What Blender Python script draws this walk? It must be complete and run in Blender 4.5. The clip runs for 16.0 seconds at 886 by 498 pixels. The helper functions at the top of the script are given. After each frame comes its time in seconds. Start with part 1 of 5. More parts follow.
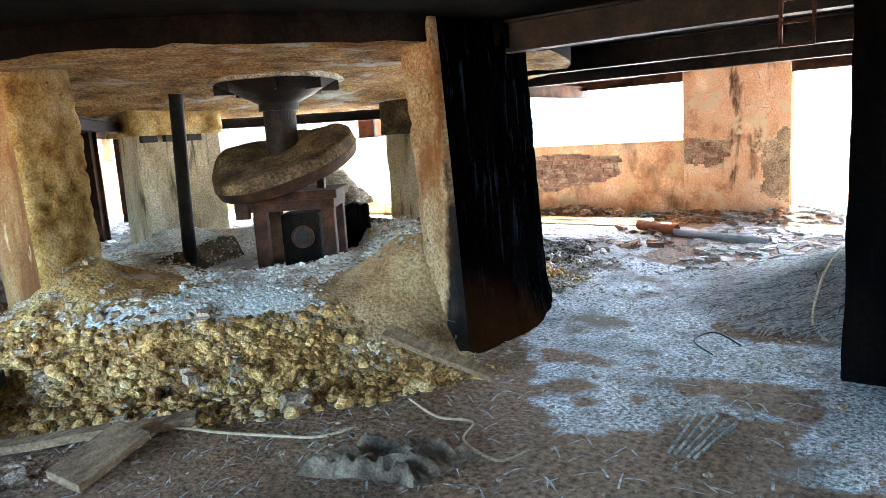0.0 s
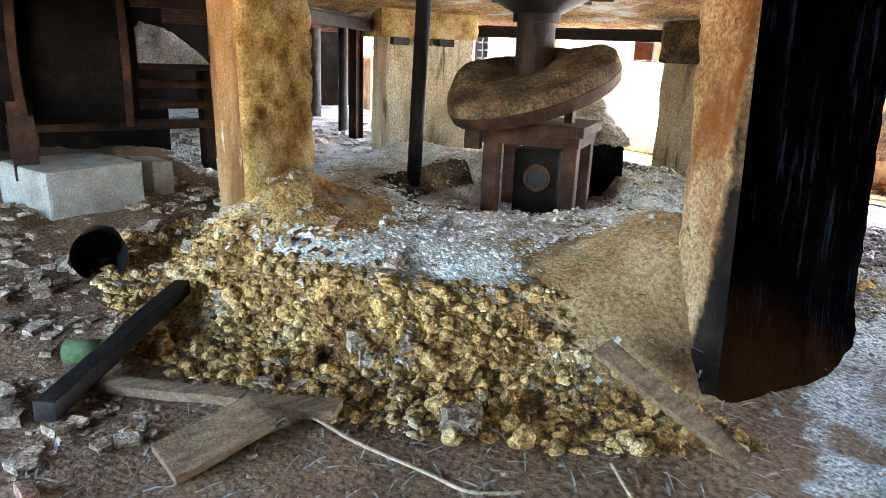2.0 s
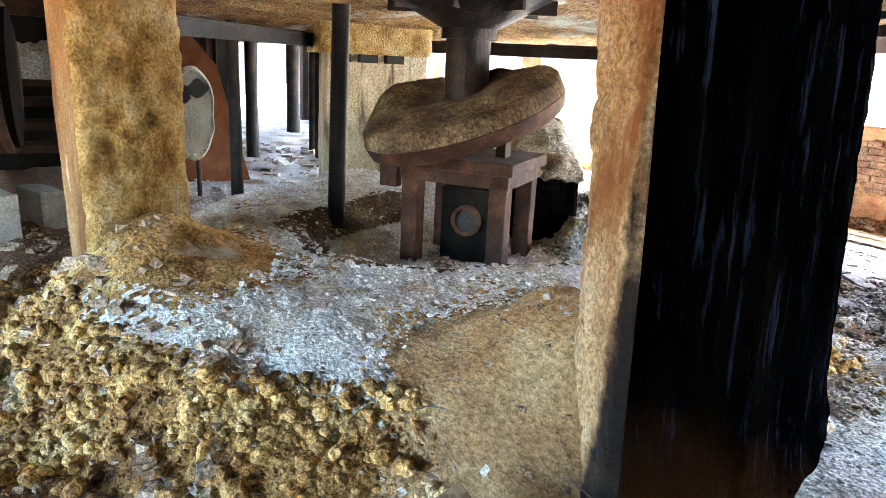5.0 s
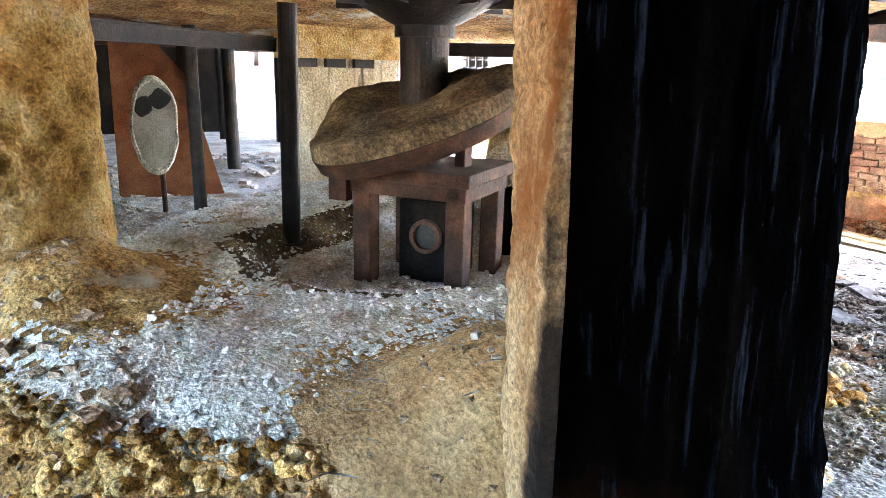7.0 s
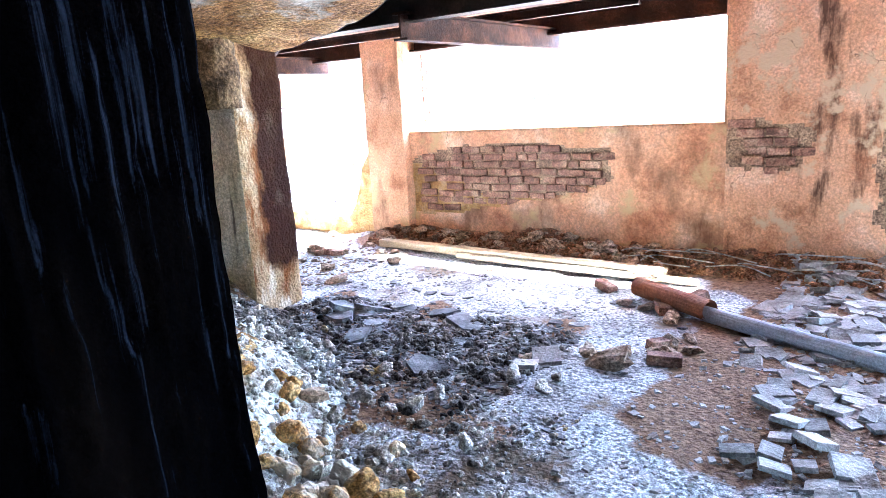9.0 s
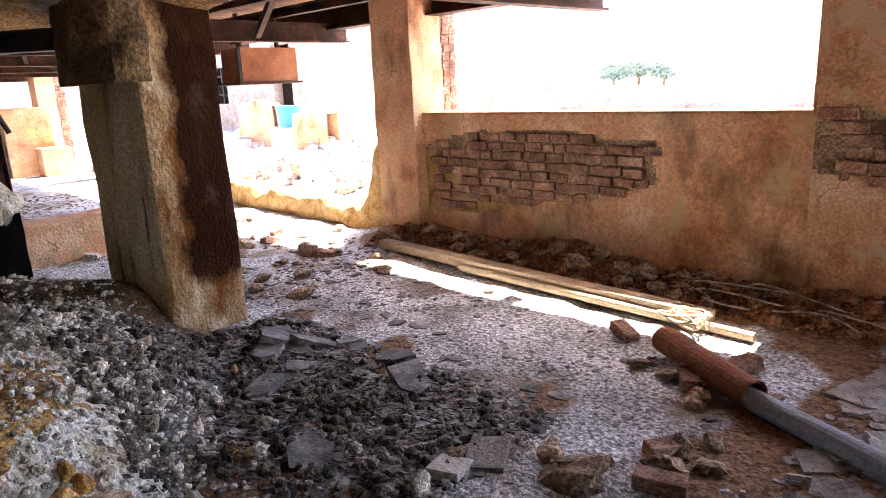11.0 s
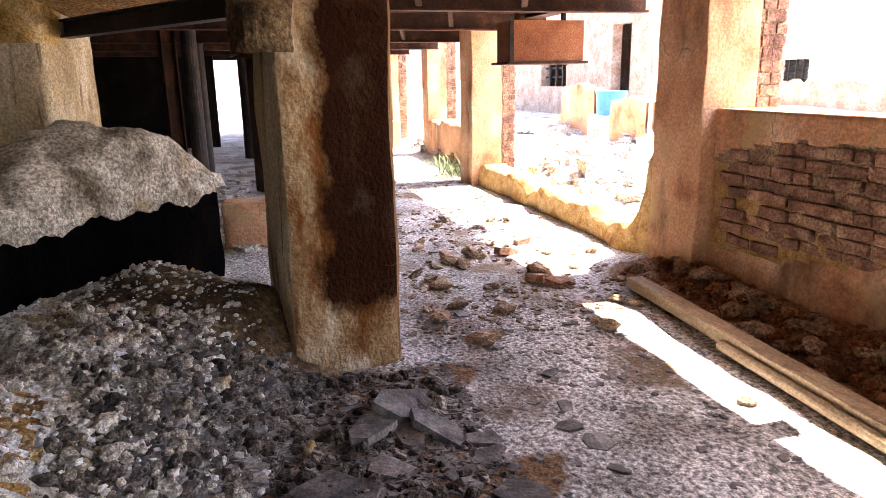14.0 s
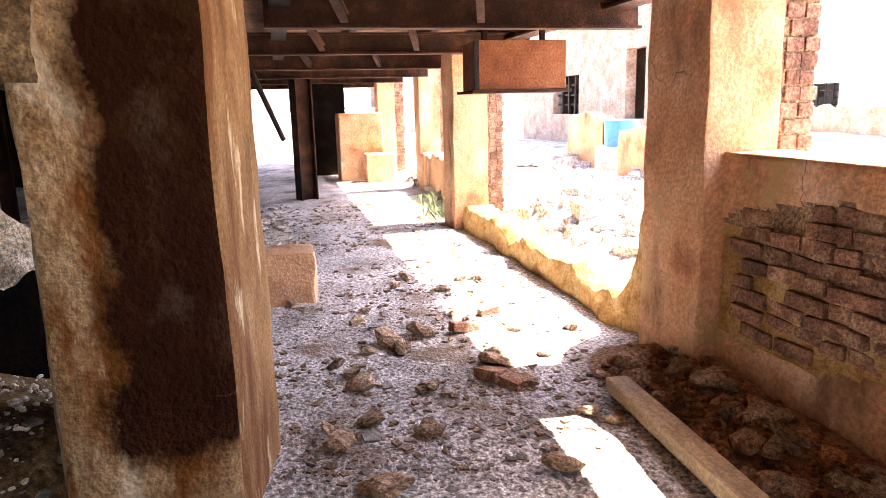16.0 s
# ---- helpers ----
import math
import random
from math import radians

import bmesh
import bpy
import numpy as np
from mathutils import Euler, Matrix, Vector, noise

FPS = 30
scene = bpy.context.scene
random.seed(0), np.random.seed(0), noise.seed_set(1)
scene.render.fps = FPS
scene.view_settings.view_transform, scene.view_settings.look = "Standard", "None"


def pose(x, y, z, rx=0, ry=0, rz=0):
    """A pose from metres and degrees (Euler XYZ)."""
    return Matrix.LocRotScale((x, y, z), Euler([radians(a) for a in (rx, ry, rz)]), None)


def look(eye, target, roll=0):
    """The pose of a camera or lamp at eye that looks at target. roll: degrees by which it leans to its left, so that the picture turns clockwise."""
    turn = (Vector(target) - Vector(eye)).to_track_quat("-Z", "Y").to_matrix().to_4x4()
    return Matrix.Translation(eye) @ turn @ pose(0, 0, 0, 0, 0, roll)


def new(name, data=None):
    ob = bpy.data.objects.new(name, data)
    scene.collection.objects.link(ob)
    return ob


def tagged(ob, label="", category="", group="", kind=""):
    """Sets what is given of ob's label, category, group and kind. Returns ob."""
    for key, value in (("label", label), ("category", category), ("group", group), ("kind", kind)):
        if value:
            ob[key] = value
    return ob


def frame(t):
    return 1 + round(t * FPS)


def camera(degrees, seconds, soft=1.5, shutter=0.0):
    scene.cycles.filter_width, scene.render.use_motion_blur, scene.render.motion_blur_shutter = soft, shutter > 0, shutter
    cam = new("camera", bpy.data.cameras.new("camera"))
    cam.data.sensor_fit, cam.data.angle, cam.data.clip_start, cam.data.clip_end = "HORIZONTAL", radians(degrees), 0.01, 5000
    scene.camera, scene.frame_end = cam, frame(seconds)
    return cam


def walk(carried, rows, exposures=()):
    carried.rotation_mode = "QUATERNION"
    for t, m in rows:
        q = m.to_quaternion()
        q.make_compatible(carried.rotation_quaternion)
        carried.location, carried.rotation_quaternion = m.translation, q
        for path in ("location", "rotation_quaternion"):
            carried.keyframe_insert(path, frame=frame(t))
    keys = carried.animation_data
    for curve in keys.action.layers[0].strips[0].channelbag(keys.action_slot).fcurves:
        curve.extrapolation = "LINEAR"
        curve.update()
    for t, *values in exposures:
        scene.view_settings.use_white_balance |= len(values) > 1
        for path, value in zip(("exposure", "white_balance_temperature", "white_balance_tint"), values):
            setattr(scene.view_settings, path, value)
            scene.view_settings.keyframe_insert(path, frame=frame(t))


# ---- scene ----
cam = camera(66.8, 16.0, soft=0.6)
# seconds, eye x y z, yaw, pitch, lean
ROWS = [
    (0.0, 0.346, 0.088, 1.567, 34.29, -9.50, -3.63),
    (0.5, -0.037, 0.420, 1.590, 37.23, -10.43, -1.18),
    (1.0, -0.213, 0.588, 1.673, 42.18, -12.58, 0.69),
    (1.5, -0.355, 0.874, 1.646, 50.24, -15.38, 2.07),
    (2.0, -0.404, 1.102, 1.665, 55.72, -16.33, 2.33),
    (2.5, -0.497, 1.365, 1.648, 55.37, -16.27, 1.62),
    (3.0, -0.636, 1.596, 1.676, 55.64, -15.93, 3.64),
    (3.5, -0.675, 1.741, 1.716, 56.23, -15.72, 3.80),
    (4.0, -0.652, 1.930, 1.772, 56.52, -15.62, 3.65),
    (4.2, -0.619, 2.035, 1.784, 56.70, -15.60, 3.37),
    (6.3, -1.053, 2.648, 1.764, 58.57, -15.51, 1.67),
    (6.5, -1.030, 2.718, 1.780, 59.10, -15.76, 1.49),
    (7.0, -0.973, 2.940, 1.752, 58.46, -15.07, 1.41),
    (7.5, -0.987, 3.217, 1.706, 52.86, -14.40, -0.30),
    (8.0, -0.947, 3.573, 1.705, 45.55, -13.80, -1.20),
    (8.5, -0.963, 4.304, 1.668, 39.63, -14.02, -2.30),
    (9.0, -0.993, 4.913, 1.589, 36.42, -12.26, -3.57),
    (9.2, -0.992, 5.099, 1.532, 34.57, -11.89, -3.29),
    (11.3, -1.181, 6.725, 1.552, 48.54, -14.05, -2.52),
    (11.5, -1.223, 6.858, 1.530, 51.04, -14.02, -2.35),
    (12.0, -1.391, 7.232, 1.513, 59.23, -13.50, -3.13),
    (12.5, -1.426, 7.526, 1.512, 67.29, -13.20, -3.49),
    (13.0, -1.425, 7.771, 1.502, 73.39, -14.31, -1.06),
    (13.5, -1.591, 7.903, 1.485, 74.76, -14.26, -0.95),
    (14.0, -1.934, 8.042, 1.508, 74.60, -14.19, -1.03),
    (14.5, -2.233, 8.223, 1.525, 74.08, -13.72, -2.43),
    (15.0, -2.501, 8.459, 1.508, 73.34, -13.77, -3.48),
    (15.5, -2.744, 8.680, 1.500, 73.09, -13.46, -2.49),
    (16.0, -2.970, 8.939, 1.540, 76.70, -11.96, -1.50),
]
walk(cam, [(t, pose(x, y, z, 90 + p, 0, w) @ pose(0, 0, 0, 0, 0, r)) for t, x, y, z, w, p, r in ROWS],
     exposures=[(0, 5.6, 5800, 4), (1.2, 5.7, 5950, 5), (2.0, 5.85, 6300, 11), (4.2, 6.0, 6100, 9), (7.0, 6.15, 6100, 11), (8.0, 6.25, 5150, 2), (8.5, 6.3, 4950, 1), (9.0, 5.5, 5050, 14), (11.5, 3.65, 7000, 25), (13.5, 3.5, 7200, 27), (16, 3.45, 7600, 31)])

# ---- world and light ----
SUN = Vector((-0.04, 0.61, 1.0)).normalized()
world = bpy.data.worlds.new("daylight")
scene.world = world
world.use_nodes = True
wn = world.node_tree.nodes
sky = wn.new("ShaderNodeTexSky")
sky.sky_type, sky.sun_disc = "NISHITA", False
sky.sun_elevation = math.asin(SUN.z)
sky.sun_rotation = math.atan2(SUN.x, SUN.y)
sky.dust_density = 2.0
world.node_tree.links.new(sky.outputs[0], wn["Background"].inputs[0])
wn["Background"].inputs[1].default_value = 0.15
sun = new("sun", bpy.data.lights.new("sun", "SUN"))
sun.data.energy, sun.data.angle, sun.data.color = 5.0, radians(0.5), (1.0, 0.94, 0.85)
sun.matrix_world = look(SUN * 30, (0, 0, 0))


# ---- materials ----
def material(name, colours, scale=3.0, rough=0.9, metal=0.0, bump=0.3, grain=40.0, stretch=(1, 1, 1), streak=None, detail=8.0,
             spots=None, vary=0.0, distance=0.02, grit=(0.78, 1.2), specular=0.3, stain=None, cracks=0.0, pieces=0.0):
    """Two scales of noise over a ramp of base colours, with streaks or spots of another colour and relief."""
    m = bpy.data.materials.new(name)
    m.use_nodes = True
    n, l = m.node_tree.nodes, m.node_tree.links
    b = n["Principled BSDF"]
    tc, mp = n.new("ShaderNodeTexCoord"), n.new("ShaderNodeMapping")
    geo = n.new("ShaderNodeNewGeometry")
    l.new(geo.outputs["Position"], mp.inputs[0])
    mp.inputs["Scale"].default_value = stretch
    big = n.new("ShaderNodeTexNoise")
    big.inputs["Scale"].default_value, big.inputs["Detail"].default_value, big.inputs["Roughness"].default_value = scale, detail, 0.62
    l.new(mp.outputs[0], big.inputs["Vector"])
    ramp = n.new("ShaderNodeValToRGB")
    e = ramp.color_ramp.elements
    span = [0.32 + 0.36 * i / max(1, len(colours) - 1) for i in range(len(colours))]
    e[0].position, e[0].color = span[0], (*colours[0], 1)
    e[1].position, e[1].color = span[-1], (*colours[-1], 1)
    for p, c in list(zip(span, colours))[1:-1]:
        k = e.new(p)
        k.color = (*c, 1)
    l.new(big.outputs[0], ramp.inputs[0])
    col = ramp.outputs[0]
    fine = n.new("ShaderNodeTexNoise")
    fine.inputs["Scale"].default_value, fine.inputs["Detail"].default_value = grain, 6
    l.new(geo.outputs["Position"], fine.inputs["Vector"])
    mr = n.new("ShaderNodeMapRange")
    mr.inputs[1].default_value, mr.inputs[2].default_value, mr.inputs[3].default_value, mr.inputs[4].default_value = 0.36, 0.64, *grit
    l.new(fine.outputs[0], mr.inputs[0])
    speck, mr2, both = n.new("ShaderNodeTexNoise"), n.new("ShaderNodeMapRange"), n.new("ShaderNodeMath")
    speck.inputs["Scale"].default_value, speck.inputs["Detail"].default_value = grain * 3.1, 3
    l.new(geo.outputs["Position"], speck.inputs["Vector"])
    mr2.inputs[1].default_value, mr2.inputs[2].default_value = 0.38, 0.62
    mr2.inputs[3].default_value, mr2.inputs[4].default_value = 1 - 0.75 * (grit[1] - 1), 1 + 0.75 * (grit[1] - 1)
    l.new(speck.outputs[0], mr2.inputs[0])
    both.operation = "MULTIPLY"
    l.new(mr.outputs[0], both.inputs[0])
    l.new(mr2.outputs[0], both.inputs[1])
    mix = n.new("ShaderNodeVectorMath")
    mix.operation = "SCALE"
    l.new(col, mix.inputs[0])
    l.new(both.outputs[0], mix.inputs["Scale"])
    col = mix.outputs[0]
    for extra in (streak, spots):
        if not extra:
            continue
        colour, sc, st, lo, hi = extra
        mp2, nz, r2, mx = n.new("ShaderNodeMapping"), n.new("ShaderNodeTexNoise"), n.new("ShaderNodeMapRange"), n.new("ShaderNodeMix")
        mp2.inputs["Scale"].default_value = st
        mp2.inputs["Location"].default_value = (sc, 2 * sc, 0.7)
        l.new(geo.outputs["Position"], mp2.inputs[0])
        l.new(mp2.outputs[0], nz.inputs["Vector"])
        nz.inputs["Scale"].default_value, nz.inputs["Detail"].default_value, nz.inputs["Roughness"].default_value = sc, 6, 0.65
        r2.inputs[1].default_value, r2.inputs[2].default_value = lo, hi
        l.new(nz.outputs[0], r2.inputs[0])
        mx.data_type = "RGBA"
        l.new(r2.outputs[0], mx.inputs[0])
        l.new(col, mx.inputs[6])
        mx.inputs[7].default_value = (*colour, 1)
        col = mx.outputs[2]
    if stain:
        colour, bounds, sc, amp = stain
        nz = n.new("ShaderNodeTexNoise")
        nz.inputs["Scale"].default_value, nz.inputs["Detail"].default_value, nz.inputs["Roughness"].default_value = sc, 8, 0.65
        l.new(geo.outputs["Position"], nz.inputs["Vector"])
        mask = None
        for vec, lo, hi in bounds:
            dot, add2, r3 = n.new("ShaderNodeVectorMath"), n.new("ShaderNodeMath"), n.new("ShaderNodeMapRange")
            dot.operation, add2.operation = "DOT_PRODUCT", "MULTIPLY_ADD"
            l.new(geo.outputs["Position"], dot.inputs[0])
            dot.inputs[1].default_value = vec
            l.new(nz.outputs[0], add2.inputs[0])
            add2.inputs[1].default_value = amp
            l.new(dot.outputs["Value"], add2.inputs[2])
            r3.inputs[1].default_value, r3.inputs[2].default_value = lo + amp / 2, hi + amp / 2
            l.new(add2.outputs[0], r3.inputs[0])
            if mask is None:
                mask = r3.outputs[0]
            else:
                mul = n.new("ShaderNodeMath")
                mul.operation = "MULTIPLY"
                l.new(mask, mul.inputs[0])
                l.new(r3.outputs[0], mul.inputs[1])
                mask = mul.outputs[0]
        r5, mul = n.new("ShaderNodeMapRange"), n.new("ShaderNodeMath")
        r5.inputs[1].default_value, r5.inputs[2].default_value, r5.inputs[3].default_value = 0.34, 0.50, 0.93
        l.new(big.outputs[0], r5.inputs[0])
        mul.operation = "MULTIPLY"
        l.new(mask, mul.inputs[0])
        l.new(r5.outputs[0], mul.inputs[1])
        mask = mul.outputs[0]
        mx = n.new("ShaderNodeMix")
        mx.data_type = "RGBA"
        l.new(mask, mx.inputs[0])
        l.new(col, mx.inputs[6])
        mx.inputs[7].default_value = (*colour, 1)
        col = mx.outputs[2]
    crack = None
    if cracks:
        nz, ad, vo, r4, m4 = (n.new("ShaderNodeTexNoise"), n.new("ShaderNodeVectorMath"), n.new("ShaderNodeTexVoronoi"), n.new("ShaderNodeMapRange"), n.new("ShaderNodeMix"))
        nz.inputs["Scale"].default_value, nz.inputs["Detail"].default_value = 3.0, 6
        l.new(geo.outputs["Position"], nz.inputs["Vector"])
        ad.operation = "MULTIPLY_ADD"
        l.new(nz.outputs["Color"], ad.inputs[0])
        ad.inputs[1].default_value = (0.5, 0.5, 0.5)
        l.new(geo.outputs["Position"], ad.inputs[2])
        vo.feature = "DISTANCE_TO_EDGE"
        vo.inputs["Scale"].default_value = cracks
        l.new(ad.outputs[0], vo.inputs["Vector"])
        r4.inputs[1].default_value, r4.inputs[2].default_value, r4.inputs[3].default_value, r4.inputs[4].default_value = 0.0, 0.007, 1.0, 0.0
        l.new(vo.outputs["Distance"], r4.inputs[0])
        gate, mul = n.new("ShaderNodeMapRange"), n.new("ShaderNodeMath")
        gate.inputs[1].default_value, gate.inputs[2].default_value = 0.53, 0.62
        l.new(big.outputs[0], gate.inputs[0])
        mul.operation = "MULTIPLY"
        l.new(r4.outputs[0], mul.inputs[0])
        l.new(gate.outputs[0], mul.inputs[1])
        m4.data_type = "RGBA"
        l.new(mul.outputs[0], m4.inputs[0])
        l.new(col, m4.inputs[6])
        m4.inputs[7].default_value = (0.06, 0.035, 0.02, 1)
        col = m4.outputs[2]
    if vary:
        oi, hs, m2 = n.new("ShaderNodeObjectInfo"), n.new("ShaderNodeHueSaturation"), n.new("ShaderNodeMapRange")
        m2.inputs[3].default_value, m2.inputs[4].default_value = 1 - vary, 1 + vary
        l.new(oi.outputs["Random"], m2.inputs[0])
        l.new(m2.outputs[0], hs.inputs["Value"])
        l.new(col, hs.inputs["Color"])
        col = hs.outputs[0]
    if pieces:
        hs, m2 = n.new("ShaderNodeHueSaturation"), n.new("ShaderNodeMapRange")
        m2.inputs[3].default_value, m2.inputs[4].default_value = 1 - pieces, 1 + pieces
        l.new(geo.outputs["Random Per Island"], m2.inputs[0])
        l.new(m2.outputs[0], hs.inputs["Value"])
        l.new(col, hs.inputs["Color"])
        col = hs.outputs[0]
    l.new(col, b.inputs["Base Color"])
    b.inputs["Specular IOR Level"].default_value = specular
    b.inputs["Roughness"].default_value, b.inputs["Metallic"].default_value = rough, metal
    if bump:
        add, bp = n.new("ShaderNodeMath"), n.new("ShaderNodeBump")
        add.operation = "ADD"
        l.new(big.outputs[0], add.inputs[0])
        l.new(fine.outputs[0], add.inputs[1])
        l.new(add.outputs[0], bp.inputs["Height"])
        bp.inputs["Strength"].default_value, bp.inputs["Distance"].default_value = bump, distance
        l.new(bp.outputs[0], b.inputs["Normal"])
    return m


SOIL = material("soil", grit=(0.5, 1.5), colours= [(0.11, 0.068, 0.04), (0.22, 0.145, 0.088), (0.30, 0.215, 0.145)], scale=2.2, rough=0.95, bump=0.7, grain=55,
                spots=((0.33, 0.28, 0.22), 1.1, (1, 1, 1), 0.57, 0.70))
DUST = material("pale_dust", grit=(0.3, 1.55), colours=[(0.25, 0.24, 0.22), (0.48, 0.49, 0.49), (0.65, 0.67, 0.68)], scale=1.8, rough=0.95, bump=0.7, grain=42, distance=0.035,
                spots=((0.20, 0.15, 0.10), 1.3, (1, 1, 1), 0.54, 0.64))
BANK = material("tan_bank", grit=(0.7, 1.25), colours=[(0.22, 0.125, 0.055), (0.37, 0.235, 0.11), (0.46, 0.33, 0.18)], scale=3.5, rough=0.95, bump=0.8, grain=40, distance=0.03)
PANCRUST = material("pan_crust", grit=(0.5, 1.4), colours=[(0.045, 0.028, 0.015), (0.12, 0.078, 0.040), (0.27, 0.20, 0.105)], scale=3.0, rough=0.95, bump=0.8, grain=36, distance=0.03)
DARKGRIT = material("dark_grit", grit=(0.35, 1.7), colours=[(0.034, 0.028, 0.023), (0.115, 0.10, 0.083), (0.30, 0.265, 0.225)], scale=6.0, rough=0.95, bump=1.0, grain=38, distance=0.03, pieces=0.5,
                    spots=((0.42, 0.40, 0.36), 9, (1, 1, 1), 0.60, 0.66))
# sooty surfaces, taken blacker so the colour carries the shade of the bays
SHADESOOT = material("shaded_soot", [(0.003, 0.0026, 0.0024), (0.007, 0.0055, 0.0045), (0.018, 0.013, 0.009)], 2.5, 0.9, bump=0.4, grain=40, specular=0.1)
CRUST = material("sulphur_crust", grit=(0.5, 1.5), colours= [(0.11, 0.05, 0.016), (0.36, 0.20, 0.062), (0.55, 0.36, 0.135), (0.66, 0.53, 0.32)], scale=3.0, rough=0.95, bump=0.8, grain=42, pieces=0.35,
                 spots=((0.50, 0.46, 0.36), 1.5, (1, 1, 1), 0.58, 0.70), distance=0.025)
WHITECRUST = material("white_crust", grit=(0.6, 1.25), colours= [(0.48, 0.40, 0.26), (0.76, 0.77, 0.74), (0.86, 0.89, 0.90)], scale=4.0, rough=0.9, bump=0.8, grain=45, distance=0.03, pieces=0.2)
GREYCRUST = material("grey_crust", grit=(0.5, 1.5), colours= [(0.13, 0.105, 0.07), (0.48, 0.45, 0.38), (0.76, 0.74, 0.69)], scale=5.0, rough=0.95, bump=0.8, grain=50, distance=0.03, pieces=0.35,
                     spots=((0.50, 0.36, 0.13), 1.6, (1, 1, 1), 0.56, 0.66))
TAN = material("tan_concrete", [(0.15, 0.072, 0.026), (0.31, 0.175, 0.072), (0.42, 0.29, 0.15)], 2.4, 0.9, bump=0.4, grain=60,
               streak=((0.15, 0.055, 0.015), 2.2, (1.4, 1.4, 0.22), 0.50, 0.62), stretch=(1, 1, 0.5), spots=((0.60, 0.50, 0.33), 5, (1.5, 1.5, 0.3), 0.60, 0.66), distance=0.03)
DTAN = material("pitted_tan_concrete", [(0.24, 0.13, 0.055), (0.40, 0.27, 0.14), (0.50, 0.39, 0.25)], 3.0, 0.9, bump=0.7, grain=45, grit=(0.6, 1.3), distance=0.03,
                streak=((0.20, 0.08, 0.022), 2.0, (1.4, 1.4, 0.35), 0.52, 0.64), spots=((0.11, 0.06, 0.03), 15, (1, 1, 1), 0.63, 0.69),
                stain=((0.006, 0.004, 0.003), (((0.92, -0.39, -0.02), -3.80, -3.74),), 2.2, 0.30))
SLABCRUST = material("slab_crust", grit=(0.5, 1.5), colours=[(0.13, 0.062, 0.022), (0.34, 0.19, 0.065), (0.50, 0.34, 0.13)], scale=2.6, rough=0.95, bump=0.9, grain=34, distance=0.04,
                     spots=((0.56, 0.58, 0.50), 1.1, (1, 1, 1), 0.55, 0.66))
# near-black base; the faint grey-blue streaks paint a sheen into the colour
BLACKSHEEN = material("black_concrete_with_sheen", [(0.0012, 0.0012, 0.0015), (0.0025, 0.0025, 0.003), (0.007, 0.005, 0.004)], 3, 0.5, bump=0.6, grain=30, stretch=(1, 1, 0.3), specular=0.0,
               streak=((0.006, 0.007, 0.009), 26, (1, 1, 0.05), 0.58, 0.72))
# bluish streaks are the sky's sheen on the drips, painted without specular
SHEENDRIP = material("black_concrete_with_sheen_drips", [(0.0002, 0.0002, 0.0003), (0.0006, 0.0006, 0.0008), (0.002, 0.0016, 0.0014)], 3, 0.55, bump=0.6, grain=30, stretch=(1, 1, 0.3), specular=0.0,
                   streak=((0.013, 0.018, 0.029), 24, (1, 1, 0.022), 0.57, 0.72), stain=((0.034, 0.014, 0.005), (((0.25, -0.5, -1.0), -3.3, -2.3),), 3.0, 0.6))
COLCRUST = material("column_crust", grit=(0.7, 1.25), colours=[(0.15, 0.075, 0.02), (0.38, 0.23, 0.07), (0.52, 0.36, 0.14), (0.58, 0.46, 0.26)], scale=4.5, rough=0.95, bump=0.8, grain=55, distance=0.025,
                    spots=((0.12, 0.06, 0.018), 14, (1, 1, 1), 0.62, 0.70))
COLPALE = material("pale_limed_concrete", [(0.30, 0.22, 0.12), (0.52, 0.43, 0.28), (0.68, 0.61, 0.48)], 3.0, 0.95, bump=0.6, grain=45, stretch=(1, 1, 0.4), distance=0.03, grit=(0.7, 1.25),
                   streak=((0.13, 0.10, 0.07), 7, (1, 1, 0.12), 0.56, 0.66), spots=((0.55, 0.40, 0.16), 2.0, (1, 1, 0.6), 0.58, 0.68))
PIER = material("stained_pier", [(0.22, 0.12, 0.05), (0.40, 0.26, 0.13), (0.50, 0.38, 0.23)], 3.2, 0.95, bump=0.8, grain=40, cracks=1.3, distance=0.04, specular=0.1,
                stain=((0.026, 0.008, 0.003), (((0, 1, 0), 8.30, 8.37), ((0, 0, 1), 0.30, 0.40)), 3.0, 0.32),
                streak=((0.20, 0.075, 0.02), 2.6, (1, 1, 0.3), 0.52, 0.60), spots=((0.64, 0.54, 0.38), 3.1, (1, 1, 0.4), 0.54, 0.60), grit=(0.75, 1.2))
PLASTER = material("pink_plaster", [(0.38, 0.165, 0.078), (0.60, 0.325, 0.175), (0.66, 0.395, 0.23), (0.74, 0.54, 0.37)], 2.0, cracks=1.1, rough=0.95, bump=0.5, grain=45, grit=(0.78, 1.18),
                   streak=((0.20, 0.105, 0.055), 1.5, (1, 1, 0.45), 0.55, 0.68), spots=((0.52, 0.38, 0.19), 2.3, (1, 1, 1), 0.57, 0.66))
SOOTPLASTER = material("smoke_stained_plaster", [(0.36, 0.165, 0.08), (0.59, 0.335, 0.185), (0.64, 0.39, 0.235), (0.74, 0.55, 0.38)], 2.4, cracks=1.3, rough=0.95, bump=0.5, grain=50, grit=(0.75, 1.2),
                       streak=((0.10, 0.05, 0.028), 4.5, (1, 1, 0.22), 0.57, 0.68), spots=((0.56, 0.43, 0.27), 3.0, (1, 1, 1), 0.53, 0.60))
BRICK = material("old_brick", [(0.12, 0.065, 0.045), (0.28, 0.15, 0.10), (0.44, 0.30, 0.20)], 7, 0.95, bump=0.6, grain=60, vary=0.3, grit=(0.6, 1.35))
